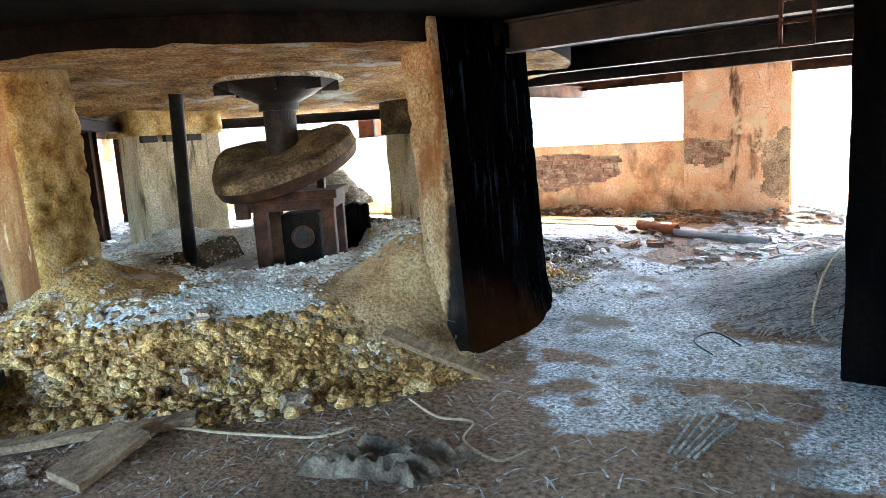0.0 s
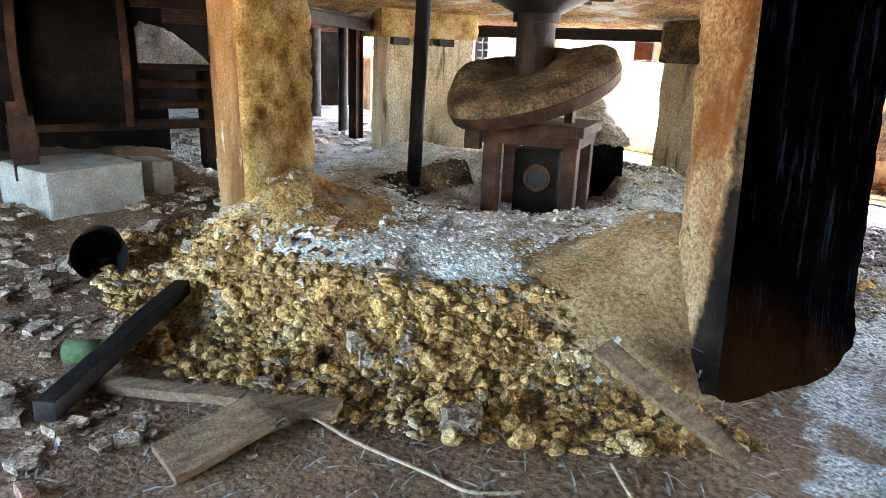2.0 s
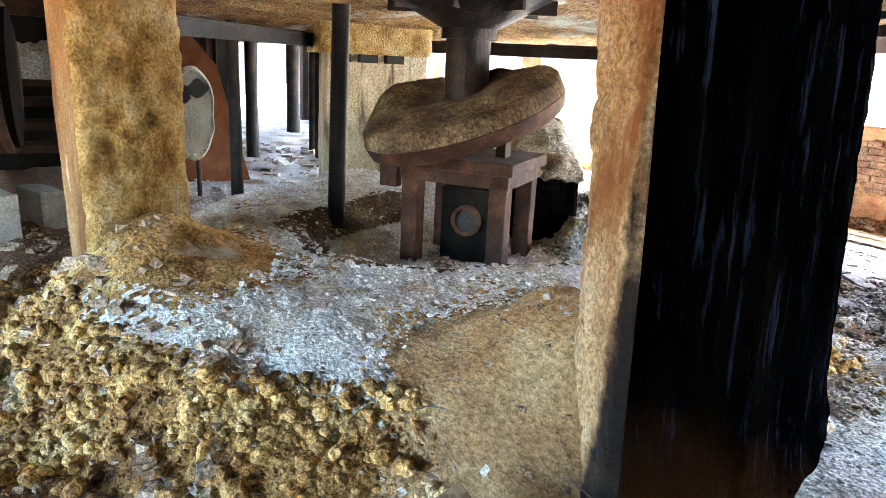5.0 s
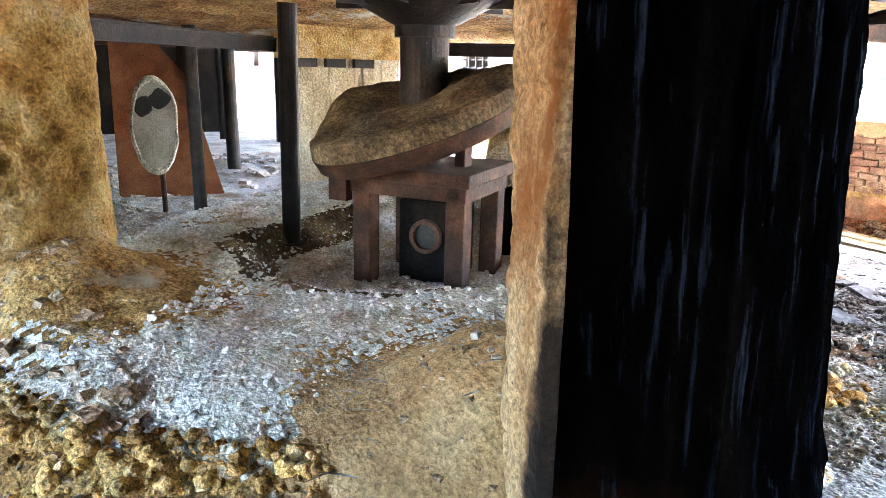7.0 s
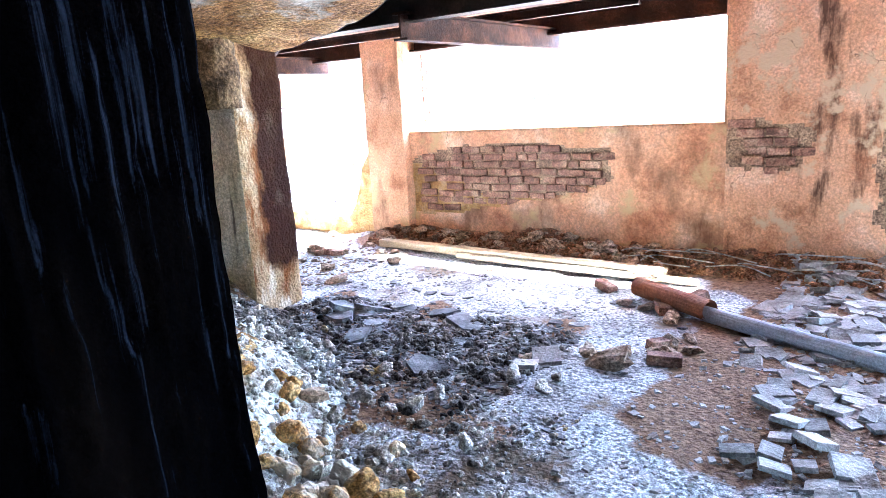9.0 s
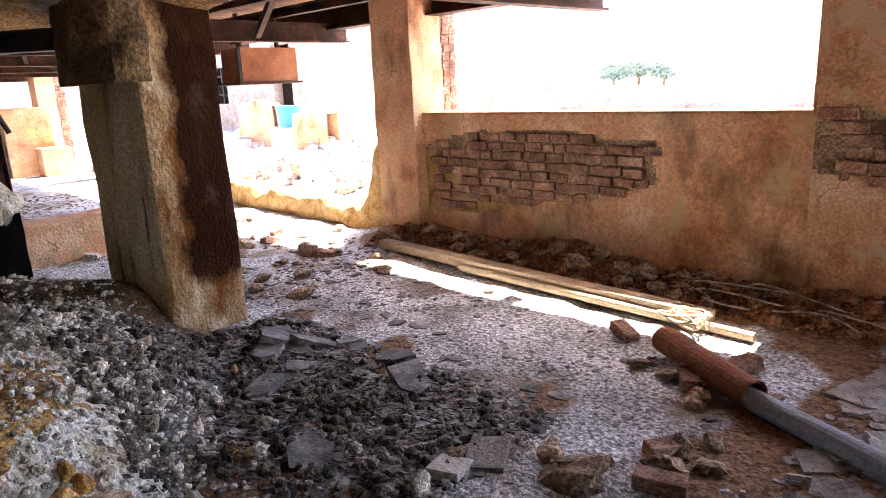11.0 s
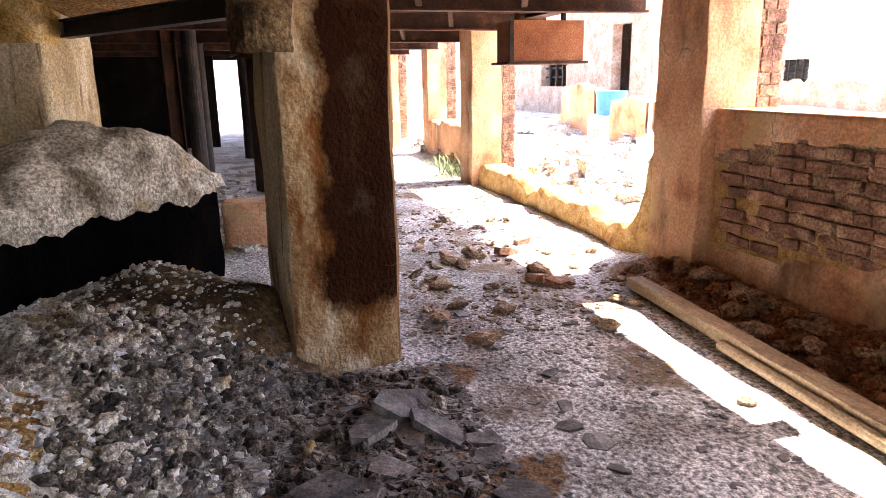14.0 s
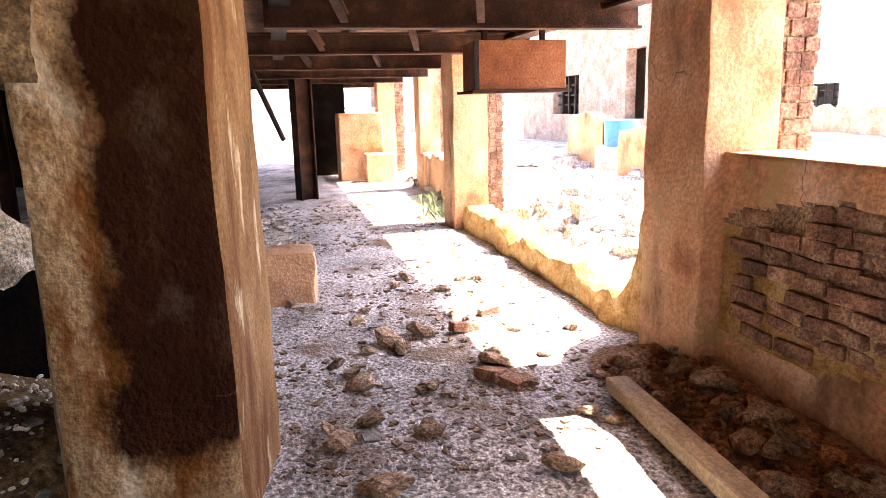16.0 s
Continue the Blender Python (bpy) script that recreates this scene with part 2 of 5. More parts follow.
MORTAR = material("mortar", grit=(0.5, 1.5), colours= [(0.15, 0.095, 0.06), (0.29, 0.195, 0.12), (0.42, 0.31, 0.19)], scale=6, rough=0.95, bump=0.6, grain=60)
YELLOWWALL = material("yellow_rubble_masonry", [(0.24, 0.12, 0.04), (0.42, 0.26, 0.09), (0.50, 0.38, 0.22)], 7, 0.95, bump=0.8, grain=50)
RUST = material("rusty_steel", [(0.020, 0.011, 0.008), (0.050, 0.022, 0.012), (0.12, 0.05, 0.024)], 4, 0.75, 0.3, bump=0.4, grain=60)
REDRUST = material("orange_rust", [(0.16, 0.05, 0.022), (0.25, 0.09, 0.035), (0.32, 0.14, 0.06)], 3, 0.8, 0.2, bump=0.3, grain=60)
DARKSTEEL = material("dark_steel", [(0.010, 0.010, 0.011), (0.022, 0.019, 0.018), (0.05, 0.035, 0.026)], 5, 0.6, 0.4, bump=0.3, grain=50)
CEILING = material("sooty_ceiling", [(0.12, 0.062, 0.034), (0.22, 0.12, 0.068), (0.32, 0.20, 0.13)], 2.5, 0.95, bump=0.5, grain=40,
                   streak=((0.07, 0.045, 0.03), 1.4, (1, 1, 1), 0.5, 0.66))
SLATE = material("slate", [(0.065, 0.064, 0.062), (0.17, 0.166, 0.16), (0.36, 0.35, 0.33)], 9, 0.8, bump=0.4, grain=60, vary=0.35)
TILE = material("dusty_tile", [(0.20, 0.18, 0.155), (0.34, 0.32, 0.285), (0.46, 0.44, 0.41)], 7, 0.85, bump=0.5, grain=60, vary=0.4)
STONE = material("rubble_stone", grit=(0.5, 1.5), colours= [(0.20, 0.13, 0.08), (0.33, 0.24, 0.16), (0.42, 0.34, 0.25)], scale=8, rough=0.95, bump=0.6, grain=50, vary=0.3)
REDSTONE = material("red_rubble", grit=(0.5, 1.5), colours=[(0.17, 0.072, 0.034), (0.35, 0.17, 0.085), (0.50, 0.31, 0.19)], scale=8, rough=0.95, bump=0.6, grain=50, vary=0.3, pieces=0.3)
RUBBLE = material("pale_rubble", grit=(0.5, 1.5), colours= [(0.36, 0.32, 0.27), (0.50, 0.46, 0.40), (0.60, 0.57, 0.52)], scale=5, rough=0.95, bump=0.6, grain=40)
WOOD = material("old_wood", [(0.12, 0.075, 0.04), (0.22, 0.14, 0.075), (0.30, 0.21, 0.12)], 6, 0.85, bump=0.4, grain=60, stretch=(4, 1, 4))
PALEWOOD = material("pale_wood", [(0.36, 0.27, 0.16), (0.46, 0.36, 0.22), (0.55, 0.45, 0.30)], 6, 0.8, bump=0.3, grain=60, stretch=(1, 6, 6))
CONCRETE = material("grey_concrete", [(0.28, 0.25, 0.20), (0.40, 0.37, 0.31), (0.48, 0.46, 0.41)], 4, 0.9, bump=0.4, grain=60)
PIPEGREY = material("grey_pipe", [(0.24, 0.26, 0.29), (0.32, 0.34, 0.37)], 5, 0.5, bump=0.15, grain=60)
DARKSTRAW = material("old_straw", [(0.03, 0.028, 0.025), (0.09, 0.08, 0.07), (0.18, 0.16, 0.14)], 22, 0.85, bump=0.2, grain=60)
STRAW = material("dry_straw", [(0.10, 0.095, 0.085), (0.36, 0.35, 0.32), (0.62, 0.61, 0.57)], 22, 0.8, bump=0.2, grain=60)
# distant leaves: haze and glare are mixed into the pale green
FARLEAF = material("haze_pale_leaf", [(0.12, 0.17, 0.13), (0.2, 0.26, 0.2)], 6, 0.7, bump=0, grain=30)
LEAF = material("leaf", [(0.03, 0.06, 0.02), (0.06, 0.10, 0.03), (0.10, 0.14, 0.05)], 6, 0.7, bump=0, grain=30)
BLUE = material("blue_plastic", [(0.03, 0.20, 0.45), (0.05, 0.28, 0.55)], 4, 0.4, bump=0.1, grain=40)
WHITEWALL = material("pale_render", [(0.45, 0.42, 0.38), (0.6, 0.57, 0.52)], 2, 0.9, bump=0.2, grain=40)
# near-black for solid pieces that stand in for the shade inside holes
HOLESHADE = material("hole_shade", [(0.02, 0.02, 0.02), (0.04, 0.035, 0.03)], 3, 0.8, bump=0.1, grain=40)
CLOTH = material("dirty_cloth", [(0.06, 0.045, 0.03), (0.16, 0.12, 0.08), (0.34, 0.27, 0.19)], 7, 0.95, bump=0.5, grain=70)


# ---- numeric noise ----
RNG = np.random.RandomState(7)
PERM = RNG.rand(256, 256)


def value_noise(x, y):
    xi, yi = np.floor(x).astype(int), np.floor(y).astype(int)
    fx, fy = x - xi, y - yi
    fx, fy = fx * fx * (3 - 2 * fx), fy * fy * (3 - 2 * fy)
    g = lambda a, b: PERM[a & 255, b & 255]
    return (g(xi, yi) * (1 - fx) + g(xi + 1, yi) * fx) * (1 - fy) + (g(xi, yi + 1) * (1 - fx) + g(xi + 1, yi + 1) * fx) * fy


def fbm(x, y, octaves=4):
    v, a, s = 0.0, 0.5, 0.0
    for k in range(octaves):
        v = v + a * value_noise(x * 2 ** k + 17.3 * k, y * 2 ** k + 9.1 * k)
        s += a
        a *= 0.5
    return v / s - 0.5


def lumps(x, y):
    """Rounded clods: one minus the distance to the nearest of scattered points."""
    xi, yi = np.floor(x).astype(int), np.floor(y).astype(int)
    best = np.full(np.shape(x), 9.0)
    for i in (-1, 0, 1):
        for j in (-1, 0, 1):
            a, b = xi + i, yi + j
            d = (a + PERM[a & 255, b & 255] - x) ** 2 + (b + PERM[b & 255, (a + 91) & 255] - y) ** 2
            best = np.minimum(best, d)
    return np.sqrt(np.maximum(0, 1 - best))


def smooth(a, b, v):
    t = np.clip((v - a) / (b - a), 0, 1)
    return t * t * (3 - 2 * t)


# ---- mesh helpers ----
def mesh_of(bm, name, mat, round_edges=False):
    me = bpy.data.meshes.new(name)
    bm.to_mesh(me)
    bm.free()
    for m in (mat if isinstance(mat, (list, tuple)) else [mat]):
        me.materials.append(m)
    if round_edges:
        for p in me.polygons:
            p.use_smooth = True
    return me


def part(name, bm, mat, parent=None, label="", smooth_faces=False):
    ob = new(name, mesh_of(bm, name, mat, smooth_faces))
    if parent:
        ob.parent = parent
    return tagged(ob, label)


def empty(name, x=0, y=0, z=0, rz=0):
    ob = new(name)
    ob.matrix_basis = pose(x, y, z, 0, 0, rz)
    return ob


def box(bm, x0, x1, y0, y1, z0, z1, m=None, bevel=0.0):
    before = set(bm.verts)
    r = bmesh.ops.create_cube(bm, size=1)
    for v in r["verts"]:
        v.co = Vector((x0 + (v.co.x + 0.5) * (x1 - x0), y0 + (v.co.y + 0.5) * (y1 - y0), z0 + (v.co.z + 0.5) * (z1 - z0)))
    if bevel:
        es = list({e for v in r["verts"] for e in v.link_edges})
        bmesh.ops.bevel(bm, geom=es, offset=bevel, segments=2, affect="EDGES", profile=0.6)
    if m is not None:
        for v in bm.verts:
            if v not in before:
                v.co = m @ v.co
    return bm


def tube(bm, a, b, ra, rb=None, seg=16, cap=True):
    a, b = Vector(a), Vector(b)
    d = b - a
    r = bmesh.ops.create_cone(bm, cap_ends=cap, segments=seg, radius1=ra, radius2=ra if rb is None else rb, depth=d.length)
    m = Matrix.Translation((a + b) / 2) @ d.to_track_quat("Z", "Y").to_matrix().to_4x4()
    for v in r["verts"]:
        v.co = m @ v.co
    return bm


def path_tube(bm, pts, r, seg=6):
    """A bent wire or rope through points, smoothed."""
    pts = [Vector(p) for p in pts]
    fine = []
    for i in range(len(pts) - 1):
        p0, p1, p2, p3 = pts[max(0, i - 1)], pts[i], pts[i + 1], pts[min(len(pts) - 1, i + 2)]
        for k in range(6):
            t = k / 6
            fine.append(0.5 * ((2 * p1) + (p2 - p0) * t + (2 * p0 - 5 * p1 + 4 * p2 - p3) * t * t + (3 * p1 - p0 - 3 * p2 + p3) * t ** 3))
    fine.append(pts[-1])
    rings = []
    for i, p in enumerate(fine):
        d = (fine[min(i + 1, len(fine) - 1)] - fine[max(i - 1, 0)]).normalized()
        u = d.orthogonal().normalized() if abs(d.z) > 0.9 else d.cross(Vector((0, 0, 1))).normalized()
        w = d.cross(u)
        rings.append([bm.verts.new(p + r * (math.cos(a) * u + math.sin(a) * w)) for a in (2 * math.pi * k / seg for k in range(seg))])
    for a, b in zip(rings, rings[1:]):
        for k in range(seg):
            bm.faces.new((a[k], a[(k + 1) % seg], b[(k + 1) % seg], b[k]))
    bm.faces.new(rings[0][::-1])
    bm.faces.new(rings[-1])
    return bm


def grid_mesh(name, X, Y, Z, mat, mats=None):
    """A mesh over a grid of points (2D arrays), with a material index for each face if given."""
    nu, nv = X.shape
    co = np.stack([X, Y, Z], -1).reshape(-1, 3).astype(np.float32)
    i = np.arange((nu - 1) * (nv - 1))
    a = (i // (nv - 1)) * nv + i % (nv - 1)
    faces = np.stack([a, a + nv, a + nv + 1, a + 1], 1)
    me = bpy.data.meshes.new(name)
    me.vertices.add(len(co))
    me.vertices.foreach_set("co", co.ravel())
    me.loops.add(faces.size)
    me.loops.foreach_set("vertex_index", faces.ravel().astype(np.int32))
    me.polygons.add(len(faces))
    me.polygons.foreach_set("loop_start", np.arange(0, faces.size, 4, dtype=np.int32))
    me.polygons.foreach_set("use_smooth", np.ones(len(faces), bool))
    for m in (mat if isinstance(mat, (list, tuple)) else [mat]):
        me.materials.append(m)
    if mats is not None:
        me.polygons.foreach_set("material_index", mats.ravel().astype(np.int32))
    me.update()
    me.validate()
    return me


def rock_mesh(name, mat, sx, sy, sz, seed, sub=2, rough=0.35, cut=0.0):
    bm = bmesh.new()
    bmesh.ops.create_icosphere(bm, subdivisions=sub, radius=0.5)
    o = Vector((seed * 3.7, seed * 1.3, seed * 2.1))
    for v in bm.verts:
        q = v.co.copy()
        m = max(abs(c) for c in q)
        q = q.lerp(q * (0.5 / m) * 0.8, cut)
        k = 1 + rough * noise.noise(q * 2.3 + o) + 0.4 * rough * noise.noise(q * 6 + o)
        v.co = Vector((q.x * sx, q.y * sy, q.z * sz)) * k
    return mesh_of(bm, name, mat)


# ---- ground ----
CX, CY = -5.5, 5.4


def ground_height(x, y):
    h = 0.05 * fbm(x * 0.9, y * 0.9, 4) + 0.035 * fbm(x * 5, y * 5, 3)
    berm = smooth(10.55, 11.1, y) * smooth(-7.2, -5.8, x) * smooth(0.2, -0.8, x)
    h = h + berm * (0.17 + 0.18 * fbm(x * 1.7 + 5, y * 1.7, 4))
    heap = np.exp(-(((x - 0.35) / 0.75) ** 2 + ((y - 6.9) / 0.95) ** 2))
    h = h + 0.34 * heap * (1 + 0.5 * fbm(x * 3, y * 3, 3) + 0.5 * fbm((0.8 * x - 0.6 * y) * 9, (0.6 * x + 0.8 * y) * 1.5, 3))
    out = smooth(11.35, 12.2, y) * smooth(-6.2, -7.5, x)
    h = h + out * (0.30 + 0.5 * fbm(x * 0.8, y * 0.8, 4))
    out2 = smooth(11.5, 13.5, y) * smooth(-7.5, -6.2, x)
    h = h + out2 * (0.3 + 0.3 * fbm(x * 0.5, y * 0.5, 3))
    left = smooth(-5.8, -7.2, x) * smooth(3.8, 2.8, y) * smooth(-1, 0.3, y)
    h = h + left * (0.12 + 0.35 * np.maximum(0, fbm(x * 1.8, y * 1.8, 4)))
    return h


def axis(lo, a, b, hi, step):
    far = lambda n: np.geomspace(step * 2, abs(n), 26)
    return np.concatenate([a - far(a - lo)[::-1], np.arange(a, b, step), b + far(hi - b)])


gx, gy = axis(-900, -9.0, 1.6, 900, 0.05), axis(-600, -0.6, 12.6, 900, 0.05)
GX, GY = np.meshgrid(gx, gy, indexing="ij")
GZ = ground_height(GX, GY)
gxc, gyc = GX[:-1, :-1], GY[:-1, :-1]
dusty = (gyc - 3.4 - 0.9 * smooth(-1.0, -2.4, gxc) + 3.2 * fbm(gxc * 0.9, gyc * 0.9, 4) > 0) & (gxc > -3.2) | (gyc > 7.4 + 1.5 * fbm(gxc, gyc, 3)) | (gxc < -7.5) & (gyc > 3.4)
dusty &= ~((gxc > -2.1 + fbm(gxc * 2, gyc * 2, 3)) & (gxc < 0.6) & (gyc > 7.7 + fbm(gxc * 2, gyc * 2 + 9, 3)))
dusty &= ~((gyc > 10.62 + 0.3 * fbm(gxc * 3, gyc * 3, 3)) & (gyc < 11.4) & (gxc > -6.6) & (gxc < -0.5))
dusty &= ~((gxc > -5.2) & (gxc < -2.9 + fbm(gxc * 2, gyc * 2, 3)) & (gyc > 7.3) & (gyc < 8.9 + 1.2 * fbm(gxc * 2 + 5, gyc * 2, 3)))
for ex, ey, ew, eh in ((-1.8, 3.72, 0.6, 0.4), (-0.2, 4.05, 0.42, 0.2), (-1.4, 4.25, 0.42, 0.16), (-0.45, 5.35, 0.4, 0.22), (-0.25, 3.2, 0.3, 0.5)):
    dusty &= np.hypot((gxc - ex) / ew, (gyc - ey) / eh) > 1 + 2.2 * fbm(gxc * 4 + ex, gyc * 4, 5)
gi = dusty.astype(float)
for _ in range(3):
    gi = (gi + np.roll(gi, 1, 0) + np.roll(gi, -1, 0) + np.roll(gi, 1, 1) + np.roll(gi, -1, 1)) / 5


def blended_ground():
    """Pale dust over brown earth, mixed by the dust attribute with a ragged edge."""
    m = DUST.copy()
    m.name = "dusty_ground"
    n, l = m.node_tree.nodes, m.node_tree.links
    b = n["Principled BSDF"]
    dust = b.inputs["Base Color"].links[0].from_socket
    at, nz, fine, geo, ramp = n.new("ShaderNodeAttribute"), n.new("ShaderNodeTexNoise"), n.new("ShaderNodeTexNoise"), n.new("ShaderNodeNewGeometry"), n.new("ShaderNodeValToRGB")
    at.attribute_name = "dust"
    for tex, sc in ((nz, 5.0), (fine, 30.0)):
        tex.inputs["Scale"].default_value, tex.inputs["Detail"].default_value, tex.inputs["Roughness"].default_value = sc, 8, 0.7
        l.new(geo.outputs["Position"], tex.inputs["Vector"])
    e = ramp.color_ramp.elements
    e[0].position, e[0].color = 0.36, (0.075, 0.038, 0.018, 1)
    e[1].position, e[1].color = 0.64, (0.36, 0.225, 0.125, 1)
    l.new(fine.outputs[0], ramp.inputs[0])
    ma, mr, mx = n.new("ShaderNodeMath"), n.new("ShaderNodeMapRange"), n.new("ShaderNodeMix")
    ma.operation = "MULTIPLY_ADD"
    l.new(nz.outputs[0], ma.inputs[0])
    ma.inputs[1].default_value = 2.2
    l.new(at.outputs["Fac"], ma.inputs[2])
    mr.inputs[1].default_value, mr.inputs[2].default_value = 1.50, 1.85
    l.new(ma.outputs[0], mr.inputs[0])
    mx.data_type = "RGBA"
    l.new(mr.outputs[0], mx.inputs[0])
    l.new(ramp.outputs[0], mx.inputs[6])
    l.new(dust, mx.inputs[7])
    l.new(mx.outputs[2], b.inputs["Base Color"])
    return m


gmesh = grid_mesh("ground", GX, GY, GZ, blended_ground())
mask = np.zeros(GX.shape, np.float32)
mask[:-1, :-1] = gi
gmesh.attributes.new("dust", "FLOAT", "POINT").data.foreach_set("value", mask.ravel())
ground = tagged(new("ground", gmesh), "brown earth floor partly covered with pale grey dust", "ground", kind="structure")


# crust mound in the ring of columns
def mound_height(x, y):
    dx, dy = x - CX, y - CY
    r = np.sqrt(dx * dx + dy * dy)
    edge = 3.25 + 0.5 * fbm(x * 0.8, y * 0.8, 3) + 0.65 * smooth(0.25, 0.95, (0.72 * dx - 0.7 * dy) / (r + 0.01))
    body = 1 - smooth(0.62, 1.0, r / edge)
    body_h = 0.43 * (1 - 0.62 * smooth(1.4, 2.6, dx) * smooth(0.2, 1.0, dy))
    h = body_h * body - 0.22 * (1 - smooth(1.02, 1.26, np.hypot(dx - 0.12, dy + 0.05) + 0.25 * fbm(x * 2 + 3, y * 2, 3))) - 0.12 * (1 - body)
    for px, py, hh, w in ((-2.75, 4.35, 0.48, 0.45), (-5.42, 2.95, 0.30, 0.48), (-5.75, 8.2, 0.25, 0.5), (-8.0, 5.4, 0.2, 0.6)):
        h = h + hh * np.exp(-((x - px) ** 2 + (y - py) ** 2) / (w * w))
    h = h + 0.09 * (lumps(x * 4.5, y * 4.5) + 0.6 * lumps(x * 11, y * 11) - 0.8) * (np.exp(-((x + 2.7) ** 2 + (y - 4.2) ** 2) / 0.5) + np.exp(-((x + 5.3) ** 2 + (y - 2.8) ** 2) / 0.4)) * body
    front = smooth(2.75, 3.15, r) * body
    inner = body * (1 - smooth(2.2, 3.0, r))
    h = h + front * (0.14 * lumps(x * 4.2, y * 4.2) + 0.09 * lumps(x * 9 + 3, y * 9) + 0.04 * lumps(x * 17, y * 17) - 0.13) + 0.10 * fbm(x * 2, y * 2, 4) * body
    h = h + inner * (0.03 * lumps(x * 10, y * 10) + 0.02 * fbm(x * 14, y * 14, 3))
    return h


mx, my = np.arange(-9.4, -1.4, 0.032), np.arange(1.4, 9.4, 0.032)
MX, MY = np.meshgrid(mx, my, indexing="ij")
MZ = mound_height(MX, MY)
cxm, cym = (MX[:-1, :-1] + 0.016), (MY[:-1, :-1] + 0.016)
white = (fbm(cxm * 1.2, cym * 1.2, 3) + 0.6 * (1 - smooth(2.25, 2.95, np.hypot(cxm - CX - 0.3, cym - CY + 0.25))) + 0.16 * (RNG.rand(*cxm.shape) - 0.5) > 0.24)
wob = 0.9 * fbm(cxm * 2.5, cym * 2.5, 4) + 0.4 * (RNG.rand(*cxm.shape) - 0.5)
white &= ~((np.hypot(cxm + 2.9, cym - 4.3) < 0.8 + wob) | (np.hypot(cxm + 5.3, cym - 3.0) < 0.85 + wob))
ragged = 0.9 * fbm(cxm * 2.1, cym * 2.1, 4) + 0.3 * (RNG.rand(*cxm.shape) - 0.5)
east = cym > 6.4 + 0.4 * ragged
idx = np.where(east, np.where(ragged > 0.12, 2, 1), np.where(white, 1, 0))
pit = np.hypot(cxm - CX - 0.12, cym - CY + 0.05) + 0.25 * fbm(cxm * 2 + 3, cym * 2, 3)
idx = np.where((pit > 0.95 + 0.2 * ragged) & (pit < 1.30 + 0.2 * ragged) & (cym < 5.6), 4, idx)
idx = np.where((idx == 0) & ((np.hypot(cxm + 2.7, cym - 4.25) < 0.85 + 0.5 * wob)), 5, idx)
idx = np.where(east & (np.hypot((cxm + 4.15) / 0.8, cym - 6.95) < 0.42 + 0.5 * ragged), 0, idx)
idx = np.where((cym > 7.45 + 0.5 * ragged) & (cxm > -5.3), 3, idx)
idx = np.where(east & (cxm < -5.15 + ragged) & (cym > 7.05 + 0.4 * ragged), 4, idx)
tagged(new("crust_mound", grid_mesh("crust_mound", MX, MY, MZ, [CRUST, WHITECRUST, GREYCRUST, DARKGRIT, PANCRUST, BANK], idx)),
       "lumpy yellow and white mineral crust heaped on the floor", "mineral crust", kind="stuff")


# ---- setting: outer wall with its openings ----
WY0, WY1, SILL, HEAD, TOP = 11.12, 11.46, 1.28, 2.17, 2.42


def rough_wall(name, x0, x1, z0, z1, y_front, y_back, mat, recess=None, step=0.03, rough=0.012, ragged=0.0, ramp=None):
    """A wall along x: displaced front, top and back; recess(x, z) in 0..1 pushes the plaster back to the bricks."""
    nx, nz = max(2, int((x1 - x0) / step)), max(2, int((z1 - z0) / step))
    xs, zs = np.linspace(x0, x1, nx + 1), np.linspace(z0, z1, nz + 1)
    XX, ZZ = np.meshgrid(xs, zs, indexing="ij")
    top = z1 + ragged * fbm(XX * 3, XX * 0 + 2.2, 4)
    if ramp:
        top = top + ramp(XX)
    ZZ = z0 + (ZZ - z0) * (top - z0) / (z1 - z0)
    YY = y_front + rough * 2 * fbm(XX * 2.5, ZZ * 2.5, 4)
    idx = np.zeros((nx, nz), int)
    if recess is not None:
        k = recess(XX, ZZ)
        YY = YY + k * (0.05 - 0.035 * lumps(XX * 9, ZZ * 13) + 0.03 * fbm(XX * 5, ZZ * 5, 4))
        idx = (k[:-1, :-1] > 0.5).astype(int)
        if len(mat) > 2:
            idx = np.where((k > 0.35) & (ZZ < 0.80 - 0.22 * (XX + 5.9) + 0.5 * fbm(XX * 3, ZZ * 3, 4)), 2, 0)[:-1, :-1] | idx * 1
            idx = np.minimum(idx, 2)
    back = np.full((nx + 1, 1), y_back)
    X4 = np.concatenate([XX, XX[:, -1:], XX[:, -1:]], 1)
    Y4 = np.concatenate([YY, back, back], 1)
    Z4 = np.concatenate([ZZ, ZZ[:, -1:], np.full((nx + 1, 1), z0)], 1)
    idx = np.concatenate([idx, idx[:, -1:] * 0, idx[:, -1:] * 0], 1)
    return new(name, grid_mesh(name, X4, Y4, Z4, mat, idx))


def patch_main(x, z):
    d = np.minimum.reduce([(x + 5.9) / 0.3 + 0.5, (-3.35 - x) / 0.5, (1.09 + 0.12 * (x < -5.4) - z) / 0.12, (z - 0.34 - 0.20 * np.maximum(0, x + 5.4)) / 0.15])
    tear = (x + 5.9) * 0.35 + (1.28 - z) - 0.35
    return smooth(0.0, 0.25, np.minimum(d, tear * 4) + 1.6 * fbm(x * 2.2, z * 2.2, 4))


def patch_right(x, z):
    d = 1 - np.minimum(np.hypot((x + 2.15) / 0.42, (z - 1.06) / 0.26), np.hypot((x + 1.05) / 0.35, (z - 0.8) / 0.5))
    return smooth(0.0, 0.2, d + 1.1 * fbm(x * 3, z * 3, 4))


